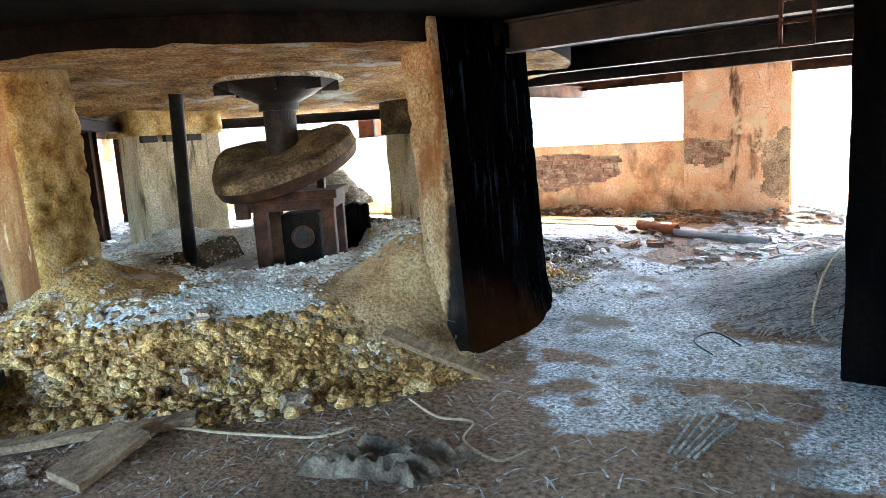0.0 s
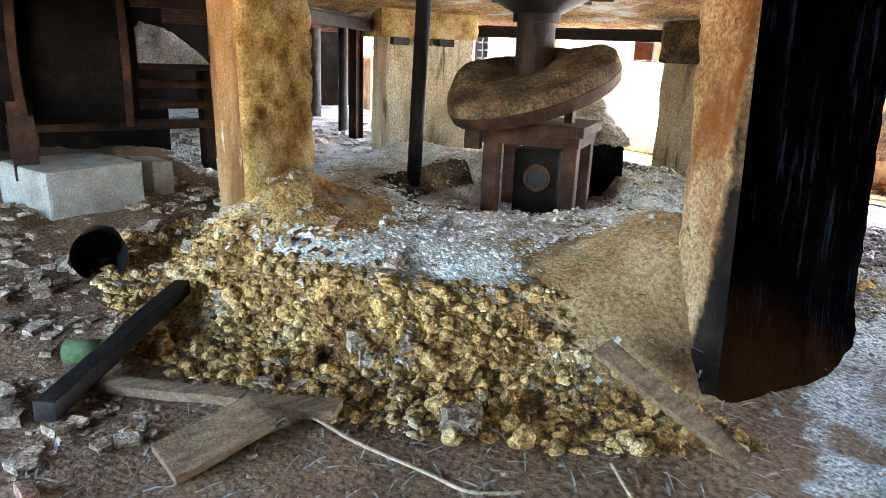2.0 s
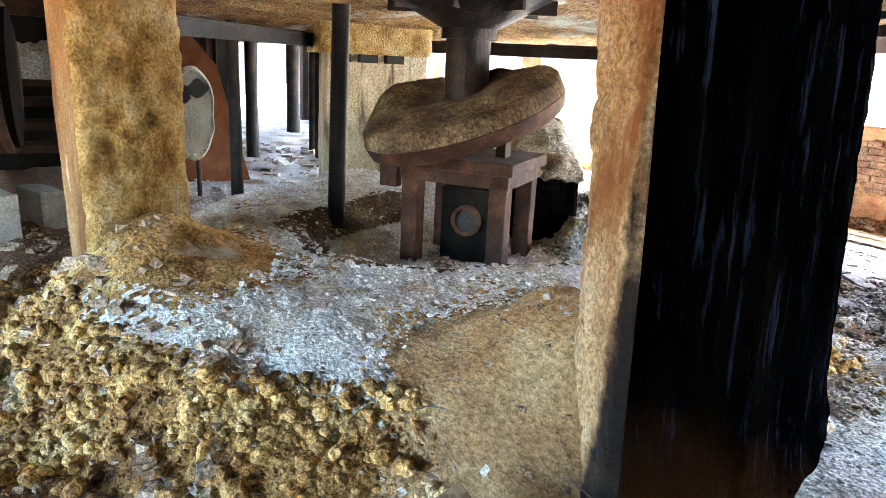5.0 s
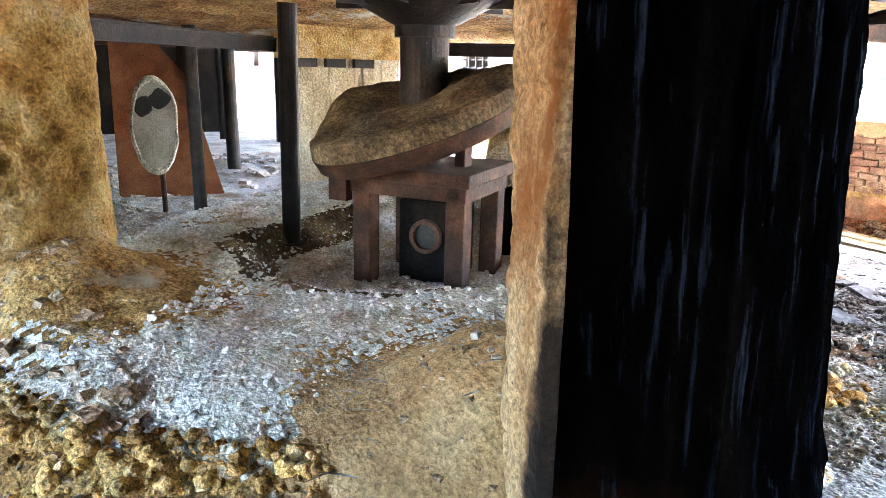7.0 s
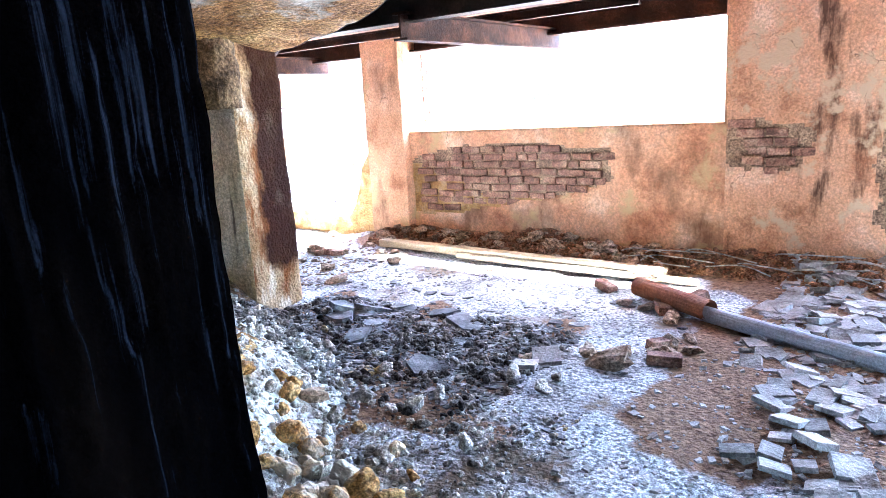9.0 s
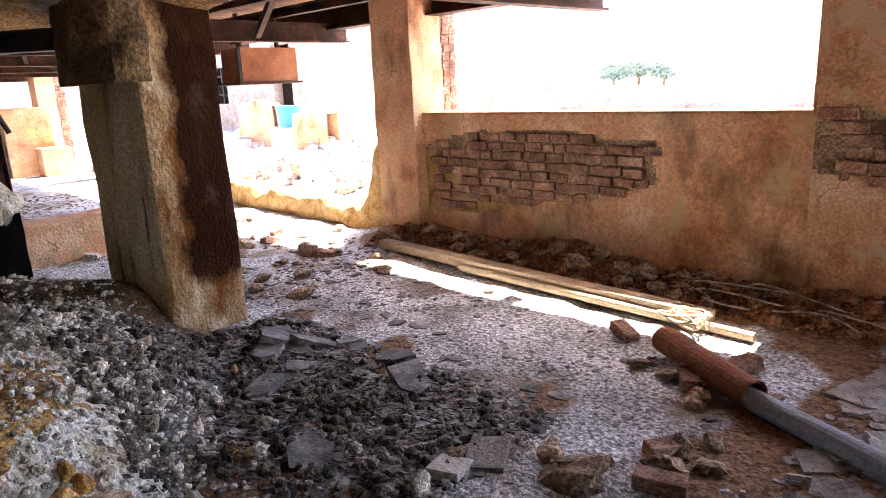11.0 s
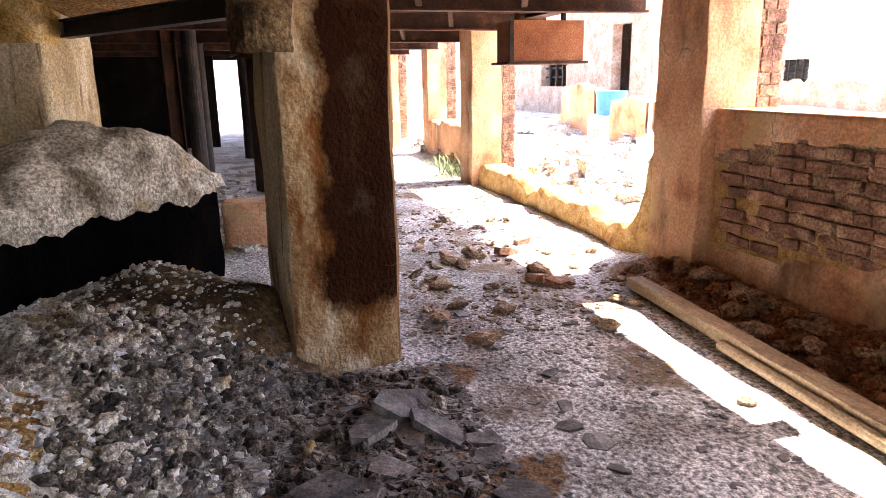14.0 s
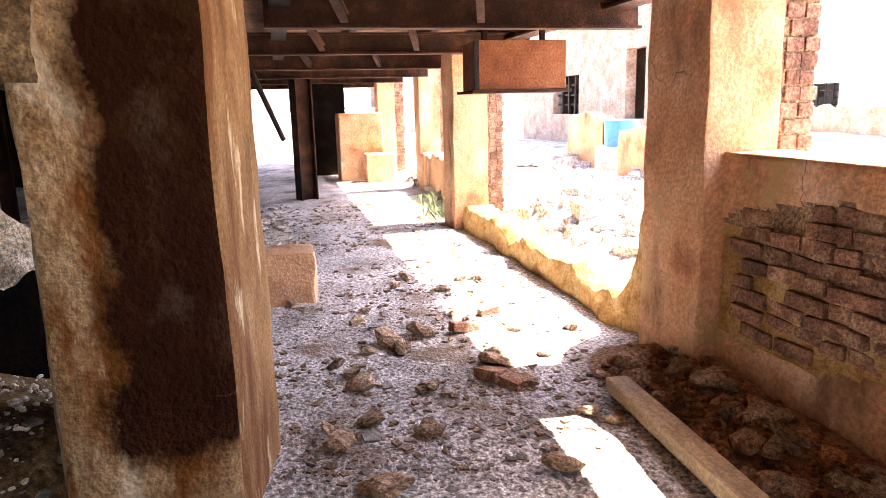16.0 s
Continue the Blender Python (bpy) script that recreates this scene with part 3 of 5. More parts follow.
wall_north = tagged(rough_wall("wall_north", -5.97, -2.45, -0.1, SILL, WY0, WY1, [PLASTER, MORTAR, YELLOWWALL], patch_main),
                    "low pink plastered wall, plaster fallen from old brickwork", "wall", kind="structure")
wall_pier = tagged(rough_wall("wall_north_2", -2.45, -0.95, -0.1, TOP, WY0 - 0.02, WY1, [SOOTPLASTER, MORTAR], patch_right),
                   "full-height pink plastered wall with a bare brick patch", "wall", kind="structure")
bm = bmesh.new()
box(bm, -2.47, -2.44, WY0 - 0.015, WY1 + 0.03, SILL, TOP)
part("jamb", bm, PLASTER, wall_pier)


def course_bricks(parent, recess, x0, x1, z0, z1, y, seed):
    rnd = random.Random(seed)
    meshes = []
    for w in (0.225, 0.11, 0.17):
        bm = bmesh.new()
        box(bm, -w / 2, w / 2, -0.05, 0.05, -0.034, 0.034, bevel=0.011)
        for v in bm.verts:
            v.co += 0.006 * noise.noise_vector(v.co * 14 + Vector((w * 30, 0, 0)))
        meshes.append((w, mesh_of(bm, "brick", BRICK)))
    row, z = 0, z0
    while z < z1:
        x = x0 + rnd.uniform(0, 0.2)
        while x < x1:
            w, me = rnd.choice(meshes)
            cx, cz = x + w / 2, z
            if recess(np.array([cx]), np.array([cz]))[0] > 0.5 and rnd.random() < 0.93:
                ob = new("brick", me)
                ob.matrix_basis = pose(cx, y + 0.05 + rnd.uniform(-0.02, 0.018), cz + rnd.uniform(-0.007, 0.007), rnd.uniform(-4, 4), rnd.uniform(-3, 3), rnd.uniform(-5, 5))
                ob.parent = parent
            x += w + 0.012
        z += 0.081
        row += 1


def pier(name, x0, x1, y0, y1, mat=PLASTER, top=TOP, label="", bricks=True):
    """A pilaster of the outer wall with a brick pier behind its plaster."""
    th = empty(name)
    bm = bmesh.new()
    nz = 40
    box(bm, x0, x1, y0, y1, -0.1, top, bevel=0.012)
    bmesh.ops.subdivide_edges(bm, edges=[e for e in bm.edges if e.calc_length() > 1.5], cuts=30)
    for v in bm.verts:
        v.co += 0.012 * noise.noise_vector(v.co * 3.1)
    part("plaster", bm, mat, th)
    if bricks:
        bm = bmesh.new()
        box(bm, x0 - 0.10, x1 - 0.02, y1 + 0.002, y1 + 0.20, -0.1, top)
        back = part("core", bm, MORTAR, th)
        b2 = bmesh.new()
        box(b2, -0.11, 0.11, -0.05, 0.05, -0.034, 0.034, bevel=0.008)
        me = mesh_of(b2, "brick", BRICK)
        for k in range(int(top / 0.081)):
            for j, yy in enumerate((0.06, 0.15)):
                ob = new("brick", me)
                ob.matrix_basis = pose(x1 - 0.055, y1 + yy + 0.01 * ((k * 7 + j) % 3), 0.02 + k * 0.081, 0, 0, 90 if (k + j) % 2 else 0) @ Matrix.Diagonal((0.42 if not (k + j) % 2 else 0.4, 1, 1, 1))
                ob.parent = back
    return tagged(th, label or "pink plastered masonry pier with bare brick behind", "pier", "outer wall piers", "structure")


pier("pilaster_1", -6.52, -5.95, 11.0, 11.42)
pier("pilaster_2", -11.75, -11.18, 11.05, 11.5)
pier("pilaster_3", -15.9, -15.45, 11.5, 11.9)
pier("pilaster_4", -19.2, -18.7, 11.2, 11.6)

# low rubble walls between the piers
low = tagged(rough_wall("low_wall", -11.2, -6.5, -0.1, 0.24, 11.15, 11.5, [YELLOWWALL, MORTAR], None, 0.03, 0.09, 0.3, lambda x: 0.85 * smooth(-7.15, -6.6, x)),
             "broken-down yellowish masonry wall rising to a pier", "low wall", kind="structure")
low2 = tagged(rough_wall("low_wall_2", -15.5, -11.7, -0.1, 0.7, 11.5, 11.8, [PLASTER, MORTAR], None, 0.06, 0.03, 0.3),
              "low pink plastered parapet", "low wall", kind="structure")

# wall that continues to the right of the opening in the corner, and plain closing walls
# unseen south wall: openings let daylight in, closed bays keep the left dark
bm = bmesh.new()
box(bm, -24, 5.2, -3.2, -2.9, -0.1, 0.5)
box(bm, -23.5, -6.2, -3.18, -2.92, 0.5, 2.42)
for x in (-24, -6.2, -0.9, 4.7):
    box(bm, x, x + 0.5, -3.2, -2.9, 0.5, 2.42)
tagged(part("added_wall_south", bm, PLASTER), "unseen plastered wall, its openings and closed bays added to steer daylight", "wall", kind="structure")
# black cross wall added where the left bay lies in the dark
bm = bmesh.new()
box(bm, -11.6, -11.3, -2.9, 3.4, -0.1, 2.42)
tagged(part("wall_west", bm, SHADESOOT), "old brick cross wall, coloured black for the bay's shade", "wall", kind="structure")
# unseen east side and a closed south bay, black to cut light on the columns
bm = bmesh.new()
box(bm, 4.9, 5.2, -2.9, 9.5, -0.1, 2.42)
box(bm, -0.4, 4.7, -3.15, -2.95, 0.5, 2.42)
tagged(part("added_wall_east", bm, SHADESOOT), "unseen black end wall added to hold back light", "wall", kind="structure")

# ---- ceiling ----
bm = bmesh.new()
box(bm, -24, 5.2, 7.8, 11.5, 2.42, 2.62)
tagged(part("ceiling", bm, CEILING), "brown plastered ceiling", "ceiling", kind="structure")
# southern half of the ceiling: its lack of light is painted black
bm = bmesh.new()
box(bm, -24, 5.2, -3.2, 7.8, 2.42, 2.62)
tagged(part("ceiling_2", bm, SHADESOOT), "sooty ceiling with blocked light painted into its black", "ceiling", kind="structure")


def i_beam(name, a, b, h=0.20, w=0.13, mat=RUST, label="rusty rolled steel ceiling beam"):
    """A rolled beam from a to b (top of the upper flange), with web and two flanges."""
    a, b = Vector(a), Vector(b)
    d = b - a
    L = d.length
    m = Matrix.Translation(a) @ d.to_track_quat("X", "Z").to_matrix().to_4x4()
    th = empty(name)
    for nm, dims in (("top_flange", (0, L, -w / 2, w / 2, -0.018, 0)), ("bottom_flange", (0, L, -w / 2, w / 2, -h, -h + 0.018)), ("web", (0, L, -0.008, 0.008, -h + 0.018, -0.018))):
        bm = bmesh.new()
        box(bm, *dims, m=m)
        part(nm, bm, mat, th)
    return tagged(th, label, "ceiling beam", "ceiling beams")


for x in (-4.2, -7.55, -9.7, -12.2, -14.6, -17.0, -20):
    i_beam("ceiling_beam", (x, 8.9 if x > -9 else 1.0, 2.25), (x, 11.5, 2.25))
for y, x0, x1 in ((4.95, -2.3, 4.9), (7.2, -3.2, 4.9), (9.0, -24, 4.9), (1.2, -20, 4.9)):
    i_beam("ceiling_beam", (x0, y, 2.42), (x1, y, 2.42), 0.24, mat=DARKSTEEL)
for y in (9.7, 10.5):
    i_beam("purlin", (-20, y, 2.36), (-3.0, y, 2.36), 0.09, 0.06, label="thin rusty steel purlin under the ceiling")
for bx in (-7.45, -9.6, -12.1):
    for by in (9.4, 10.3):
        i_beam("brace", (bx, by, 2.14), (bx + 0.75, by - 0.25, 2.41), 0.07, 0.05, label="slanting rusty angle brace under the ceiling")
i_beam("ceiling_beam", (-24, 11.32, 2.42), (5.0, 11.32, 2.42), 0.24, 0.2)

for a, b in (((-6.0, 8.2, 2.02), (-8.3, 6.6, 2.02)), ((-8.6, 5.5, 2.02), (-6.1, 3.2, 2.02))):
    i_beam("ring_beam", a, b, 0.14, 0.12, mat=DARKSTEEL, label="dark steel beam joining two furnace columns")

# ---- furnace columns ----
def column(name, plan, z1, mats, side_mats, seed, rough=0.02, flare=0.0, step=0.035, label="", lean=(0, 0), corner=0.06, z0=-0.1, crusty=(), dz=0.035, drips=None):
    """An upright pier over a plan of corners, with rounded, uneven faces; drips run down a stretch of the outline."""
    n = len(plan)
    ring, side = [], []
    for i in range(n):
        p, q = Vector(plan[i]), Vector(plan[(i + 1) % n])
        L = (q - p).length
        k = max(2, int(L / step))
        for j in range(k):
            ring.append(p.lerp(q, j / k))
            side.append(i)
    pts = np.array([[p.x, p.y] for p in ring])
    for _ in range(int(corner / 0.012)):
        pts = 0.5 * pts + 0.25 * (np.roll(pts, 1, 0) + np.roll(pts, -1, 0))
    tang = np.roll(pts, -1, 0) - np.roll(pts, 1, 0)
    tang /= np.linalg.norm(tang, axis=1)[:, None]
    area = sum(plan[i][0] * plan[(i + 1) % n][1] - plan[(i + 1) % n][0] * plan[i][1] for i in range(n))
    nrm = np.stack([tang[:, 1], -tang[:, 0]], 1) * (1 if area > 0 else -1)
    nz = int((z1 - z0) / dz)
    zs = np.linspace(z0, z1, nz + 1)
    m = len(pts)
    u = np.arange(m + 1) % m
    U, Z = np.meshgrid(u, zs, indexing="ij")
    S = np.array(side)[U]
    arc = U * step
    disp = rough * 2 * fbm(arc * 2.2 + seed, Z * 2.2, 4)
    if drips:
        lo, hi, count, amp = drips
        rnd = random.Random(int(seed * 10))
        for k in range(count):
            at, wide, low = lo + (hi - lo) * (k + rnd.uniform(0.1, 0.9)) / count, rnd.uniform(0.018, 0.05), rnd.uniform(-0.2, 0.7)
            mid = at + 0.05 * fbm(Z * 0.7 + k * 3.1, Z * 0 + k, 3)
            disp = disp + amp * rnd.uniform(0.5, 1.2) * np.exp(-((arc - mid) / wide) ** 2) * smooth(low, low + 0.4, Z) * (0.45 + value_noise(arc * 30 + k, Z * 14) + 0.5 * value_noise(arc * 9, Z * 2.5 + k))
        disp = disp + np.where((arc > lo) & (arc < hi), 0.012 * fbm(arc * 14, Z * 7, 3) + 0.02 * fbm(arc * 5, Z * 0.5, 3), 0)
    for sd, amp in crusty:
        disp = disp + np.where(S == sd, amp * (0.6 * lumps(arc * 7 + seed, Z * 6) + 0.7 * lumps(arc * 15, Z * 13)), 0)
    splay = flare * np.exp(-np.maximum(Z, 0) / 0.22)
    disp = disp + splay
    X = pts[U, 0] + nrm[U, 0] * disp + lean[0] * Z
    Y = pts[U, 1] + nrm[U, 1] * disp + lean[1] * Z
    idx = np.array(side_mats)[S[:-1, :-1]]
    ob = new(name, grid_mesh(name, X, Y, Z, mats, idx))
    return tagged(ob, label, "column", "furnace columns")


column("furnace_column", [(-2.20, 4.09), (-2.07, 4.75), (-2.22, 5.45), (-2.52, 6.03), (-3.1, 6.08), (-2.74, 5.0), (-2.58, 4.24)], 2.4, [SHEENDRIP, DTAN], (0, 0, 0, 0, 1, 1, 1), 1.0, lean=(-0.075, 0.035),
       rough=0.025, flare=0.07, label="thick column, black outside with bluish sheen painted down its drips, tan plaster inside", crusty=((6, 0.05), (5, 0.05), (4, 0.05)), step=0.018, dz=0.022, drips=(0.30, 2.05, 17, 0.017), corner=0.10)
column("furnace_column", [(-5.66, 2.56), (-5.33, 2.68), (-5.36, 2.95), (-5.52, 3.22), (-6.05, 3.28), (-6.12, 2.72)], 2.4, [TAN, COLCRUST], (0, 1, 1, 1, 0, 0), 3.0, lean=(-0.055, -0.005),
       rough=0.02, label="thick brown concrete column caked with yellow crust", crusty=((1, 0.08), (2, 0.08), (3, 0.08)), corner=0.03, step=0.022, dz=0.022)
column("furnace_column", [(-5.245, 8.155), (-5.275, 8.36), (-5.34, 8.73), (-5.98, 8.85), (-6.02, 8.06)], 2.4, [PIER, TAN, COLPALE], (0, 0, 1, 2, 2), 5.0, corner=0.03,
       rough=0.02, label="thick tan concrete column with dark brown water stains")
column("furnace_column", [(-8.10, 5.36), (-7.84, 6.56), (-8.75, 6.75), (-8.95, 5.6)], 2.4, [COLPALE, COLCRUST], (0, 0, 0, 0), 7.0,
       rough=0.02, label="thick tan concrete column with crusted head", crusty=((0, 0.01),))
head_crust = column("column_head_crust", [(-8.06, 5.30), (-7.78, 6.52), (-8.75, 6.66), (-9.0, 5.55)], 2.34, [COLCRUST], (0, 0, 0, 0), 11.0, rough=0.03, z0=1.82,
                    label="thick yellow crust round the head of a column", crusty=((0, 0.06), (1, 0.05), (2, 0.05), (3, 0.05)))
# dark blocks in place of the shaded sockets under the head
for k in range(3):
    bm = bmesh.new()
    box(bm, -8.06 + 0.068 * k, -7.98 + 0.068 * k, 5.40 + 0.30 * k, 5.62 + 0.30 * k, 1.73, 1.82)
    part("socket_shade_block", bm, HOLESHADE, head_crust)
column("column_head_crust", [(-5.28, 8.07), (-5.25, 8.24), (-5.9, 8.35), (-6.0, 8.02)], 2.38, [PANCRUST], (0, 0, 0, 0), 13.0, rough=0.05, z0=1.64,
       label="rough crust hanging on the head of a stained column", crusty=((0, 0.06), (1, 0.05), (2, 0.05), (3, 0.08)))
column("support_column", [(0.12, 4.45), (0.12, 5.0), (0.7, 5.0), (0.7, 4.45)][::-1], 2.4, [BLACKSHEEN], (0, 0, 0, 0), 9.0, label="black square column", corner=0.02)

# crusted slab above the ring
ang = np.linspace(0, 2 * math.pi, 161)
rad = np.concatenate([np.linspace(0.05, 2.9, 68), np.linspace(2.93, 3.31, 10), [3.32, 3.32]])
A_, R_ = np.meshgrid(ang, rad, indexing="ij")
SX, SY = CX + R_ * np.cos(A_), CY + R_ * np.sin(A_)
SZ = 2.36 - 0.09 * smooth(2.0, 3.32, R_) - 0.05 * lumps(SX * 5, SY * 5) - 0.06 * fbm(SX * 2, SY * 2, 4)
SZ = SZ - 0.17 * smooth(-0.3, 2.6, 0.65 * (SY - CY) - 0.76 * (SX - CX))
SZ[:, -1] = 2.41
sidx = np.zeros((len(ang) - 1, len(rad) - 1), int)
sidx[:, :2] = 1
tagged(new("furnace_slab", grid_mesh("furnace_slab", SX[:, ::-1], SY[:, ::-1], SZ[:, ::-1], [SLABCRUST, SHADESOOT], sidx)), "round concrete slab caked underneath with yellow crust", "slab", kind="structure")

# ---- things: the mill under the furnace ----
def level(x, y):
    a = np.array([float(x)]), np.array([float(y)])
    return float(max(ground_height(*a)[0], mound_height(*a)[0] if 1.4 < y < 9.4 and -9.4 < x < -1.4 else -9))


def mill():
    th = empty("mill", -4.97, 5.0, 0.03, 33.5)
    bm = bmesh.new()
    box(bm, -0.53, 0.51, -0.02, 0.80, 0.90, 0.985, bevel=0.012)
    part("tabletop", bm, RUST, th, "thick rusty iron tabletop")
    bm = bmesh.new()
    box(bm, -0.36, 0.42, 0.04, 0.09, 0.80, 0.90, bevel=0.006)
    part("apron", bm, RUST, th)
    bm = bmesh.new()
    box(bm, 0.42, 0.47, 0.03, 0.76, 0.80, 0.90, bevel=0.006)
    part("apron", bm, RUST, th)
    for x, y in ((-0.34, 0.04), (0.33, 0.04), (-0.34, 0.62), (0.33, 0.62)):
        bm = bmesh.new()
        box(bm, x, x + 0.13, y, y + 0.13, 0.1, 0.90, bevel=0.012)
        part("leg", bm, RUST, th)
    bm = bmesh.new()
    box(bm, -0.50, -0.36, 0.0, 0.08, 0.74, 0.90, bevel=0.01)
    part("corner_plate", bm, RUST, th)
    bm = bmesh.new()
    box(bm, -0.14, 0.26, 0.30, 0.7, 0.1, 0.74, bevel=0.03)
    gear = part("gearbox", bm, SHADESOOT, th, "dark iron gearbox")
    bm = bmesh.new()
    tube(bm, (0.08, 0.32, 0.50), (0.08, 0.26, 0.50), 0.115, 0.115, 24, False)
    tube(bm, (0.08, 0.26, 0.50), (0.08, 0.261, 0.50), 0.115, 0.085, 24, False)
    tube(bm, (0.08, 0.26, 0.50), (0.08, 0.34, 0.50), 0.085, 0.085, 24, False)
    part("flange", bm, RUST, gear)
    # a dark disc paints the shade inside the flange
    bm = bmesh.new()
    tube(bm, (0.08, 0.292, 0.50), (0.08, 0.293, 0.50), 0.084, 0.084, 24)
    part("bore_shade_disc", bm, HOLESHADE, gear)
    bm = bmesh.new()
    for x in (0.27, 0.02):
        box(bm, x, x + 0.07, 0.3, 0.42, 0.985, 1.20 if x > 0.1 else 1.08)
    part("bracket", bm, RUST, th)
    # tilted pan with its crusted filling
    m = pose(-0.045, 0.44, 1.215, 15.5, -14, 0)
    bm = bmesh.new()
    r = bmesh.ops.create_cone(bm, cap_ends=True, segments=64, radius1=0.735, radius2=0.765, depth=0.13)
    bmesh.ops.bevel(bm, geom=[e for e in bm.edges if e.calc_face_angle(0) > 0.8], offset=0.02, segments=2, affect="EDGES")
    for v in bm.verts:
        v.co = m @ v.co
    pan = part("pan", bm, RUST, th, "tilted heavy iron pan")
    a, rr = np.meshgrid(np.linspace(0, 2 * math.pi, 91), np.concatenate([[0.0, 0.2], np.linspace(0.3, 0.757, 30)]), indexing="ij")
    X, Y = rr * np.cos(a), rr * np.sin(a)
    Z = 0.06 + (0.10 + 0.14 * fbm(X * 2.4 + 4, Y * 2.4, 4) + 0.14 * smooth(-0.1, -0.55, X) * smooth(-0.3, 0.2, Y)) * np.sqrt(np.maximum(0, 1 - (rr / 0.765) ** 12)) + 0.03 * lumps(X * 9, Y * 9)
    Z = np.where(rr > 0.75, 0.05, Z)
    Q = np.stack([X, Y, Z, np.ones_like(X)], -1) @ np.array(m).T
    ob = new("crust_filling", grid_mesh("crust_filling", Q[..., 0], Q[..., 1], Q[..., 2], [PANCRUST]))
    ob.parent = pan
    tagged(ob, "dry brown and yellow crust filling")
    th.scale = (1.08, 1.08, 1.08)
    return tagged(th, "rusted mill on an iron table with a tilted crusted pan", "mill machine")


mill()


def hopper():
    th = empty("feed_hopper", -5.42, 5.47, 0)
    bm = bmesh.new()
    tube(bm, (0, 0, 1.45), (0, 0, 2.02), 0.18, 0.18, 28)
    part("shaft", bm, DARKSTEEL, th)
    bm = bmesh.new()
    tube(bm, (0, 0, 1.96), (0, 0, 2.04), 0.22, 0.22, 28)
    part("collar", bm, DARKSTEEL, th)
    bm = bmesh.new()
    tube(bm, (0, 0, 2.04), (0, 0, 2.28), 0.22, 0.68, 36, False)
    part("cone", bm, DARKSTEEL, th)
    for k in range(8):
        bm = bmesh.new()
        w = 2 * math.pi * k / 8
        box(bm, 0.22, 0.68, -0.012, 0.012, 2.16, 2.28, m=pose(0, 0, 0, 0, 0, math.degrees(w)))
        part("rib", bm, DARKSTEEL, th)
    bm = bmesh.new()
    tube(bm, (0, 0, 2.27), (0, 0, 2.34), 0.74, 0.70, 36)
    for v in bm.verts:
        v.co += 0.02 * noise.noise_vector(v.co * 5)
    part("rim", bm, GREYCRUST, th)
    return tagged(th, "dark iron feed hopper cone with a thick pipe", "hopper")


hopper()


def pole(x, y, z0, z1, r, mat=DARKSTEEL, name="steel_pole", label="dark rusty steel tube prop", lean=(0, 0)):
    bm = bmesh.new()
    tube(bm, (0, 0, z0), (lean[0], lean[1], z1), r, r, 18)
    tube(bm, (0, 0, z0), (0, 0, z0 + 0.015), r * 1.7, r * 1.7, 18)
    ob = part(name, bm, mat)
    ob.matrix_basis = pose(x, y, 0)
    return tagged(ob, label, "steel prop", "steel props")


pole(-6.31, 4.72, 0.30, 2.2, 0.075, lean=(0.14, -0.02))
pole(-8.55, 4.45, 0.0, 2.4, 0.07)
for x, y, r in ((-12.6, 5.85, 0.11), (-13.4, 7.3, 0.10), (-16.5, 8.0, 0.16), (-17.5, 6.9, 0.12), (-10.6, 7.4, 0.09)):
    pole(x, y, -0.05, 2.42, r)


def h_post(x, y, z1, w=0.22, mat=RUST):
    th = empty("steel_post", x, y, 0, 20)
    for nm, d in (("flange", (-w / 2, w / 2, -w / 2, -w / 2 + 0.02, 0, z1)), ("flange", (-w / 2, w / 2, w / 2 - 0.02, w / 2, 0, z1)), ("web", (-0.01, 0.01, -w / 2 + 0.02, w / 2 - 0.02, 0, z1))):
        bm = bmesh.new()
        box(bm, *d)
        part(nm, bm, mat, th)
    return tagged(th, "dark rusty rolled steel post", "steel post", "steel posts")


h_post(-15.0, 9.35, 2.42, 0.3)
h_post(-11.8, 8.25, 2.42, 0.36)
h_post(-12.2, 7.0, 2.42, 0.2)
h_post(-13.2, 5.3, 2.42, 0.2)
bm = bmesh.new()
tube(bm, (-12, 8.50, 2.44), (-12, 9.0, 1.16), 0.035, 0.035, 10)
tagged(part("hanging_pipe", bm, DARKSTEEL), "bent dark pipe hanging from the ceiling", "pipe")

# box of rusty plate under the beams
th = empty("steel_box", -8.2, 10.86, 0)
bm = bmesh.new()
box(bm, -0.4, 0.0, -0.38, 0.38, 1.66, 2.04, bevel=0.008)
part("body", bm, REDRUST, th)
bm = bmesh.new()
box(bm, -0.45, 0.03, -0.42, 0.42, 1.635, 1.658)
part("bottom_plate", bm, RUST, th)
bm = bmesh.new()
box(bm, 0.001, 0.02, -0.40, -0.36, 1.66, 2.04)
part("edge_angle", bm, DARKSTEEL, th)
for y in (-0.25, 0.25):
    bm = bmesh.new()
    box(bm, -0.22, -0.18, y - 0.02, y + 0.02, 2.04, 2.43)
    part("hanger", bm, RUST, th)
tagged(th, "orange rusty steel box fixed under the ceiling beam", "steel box")

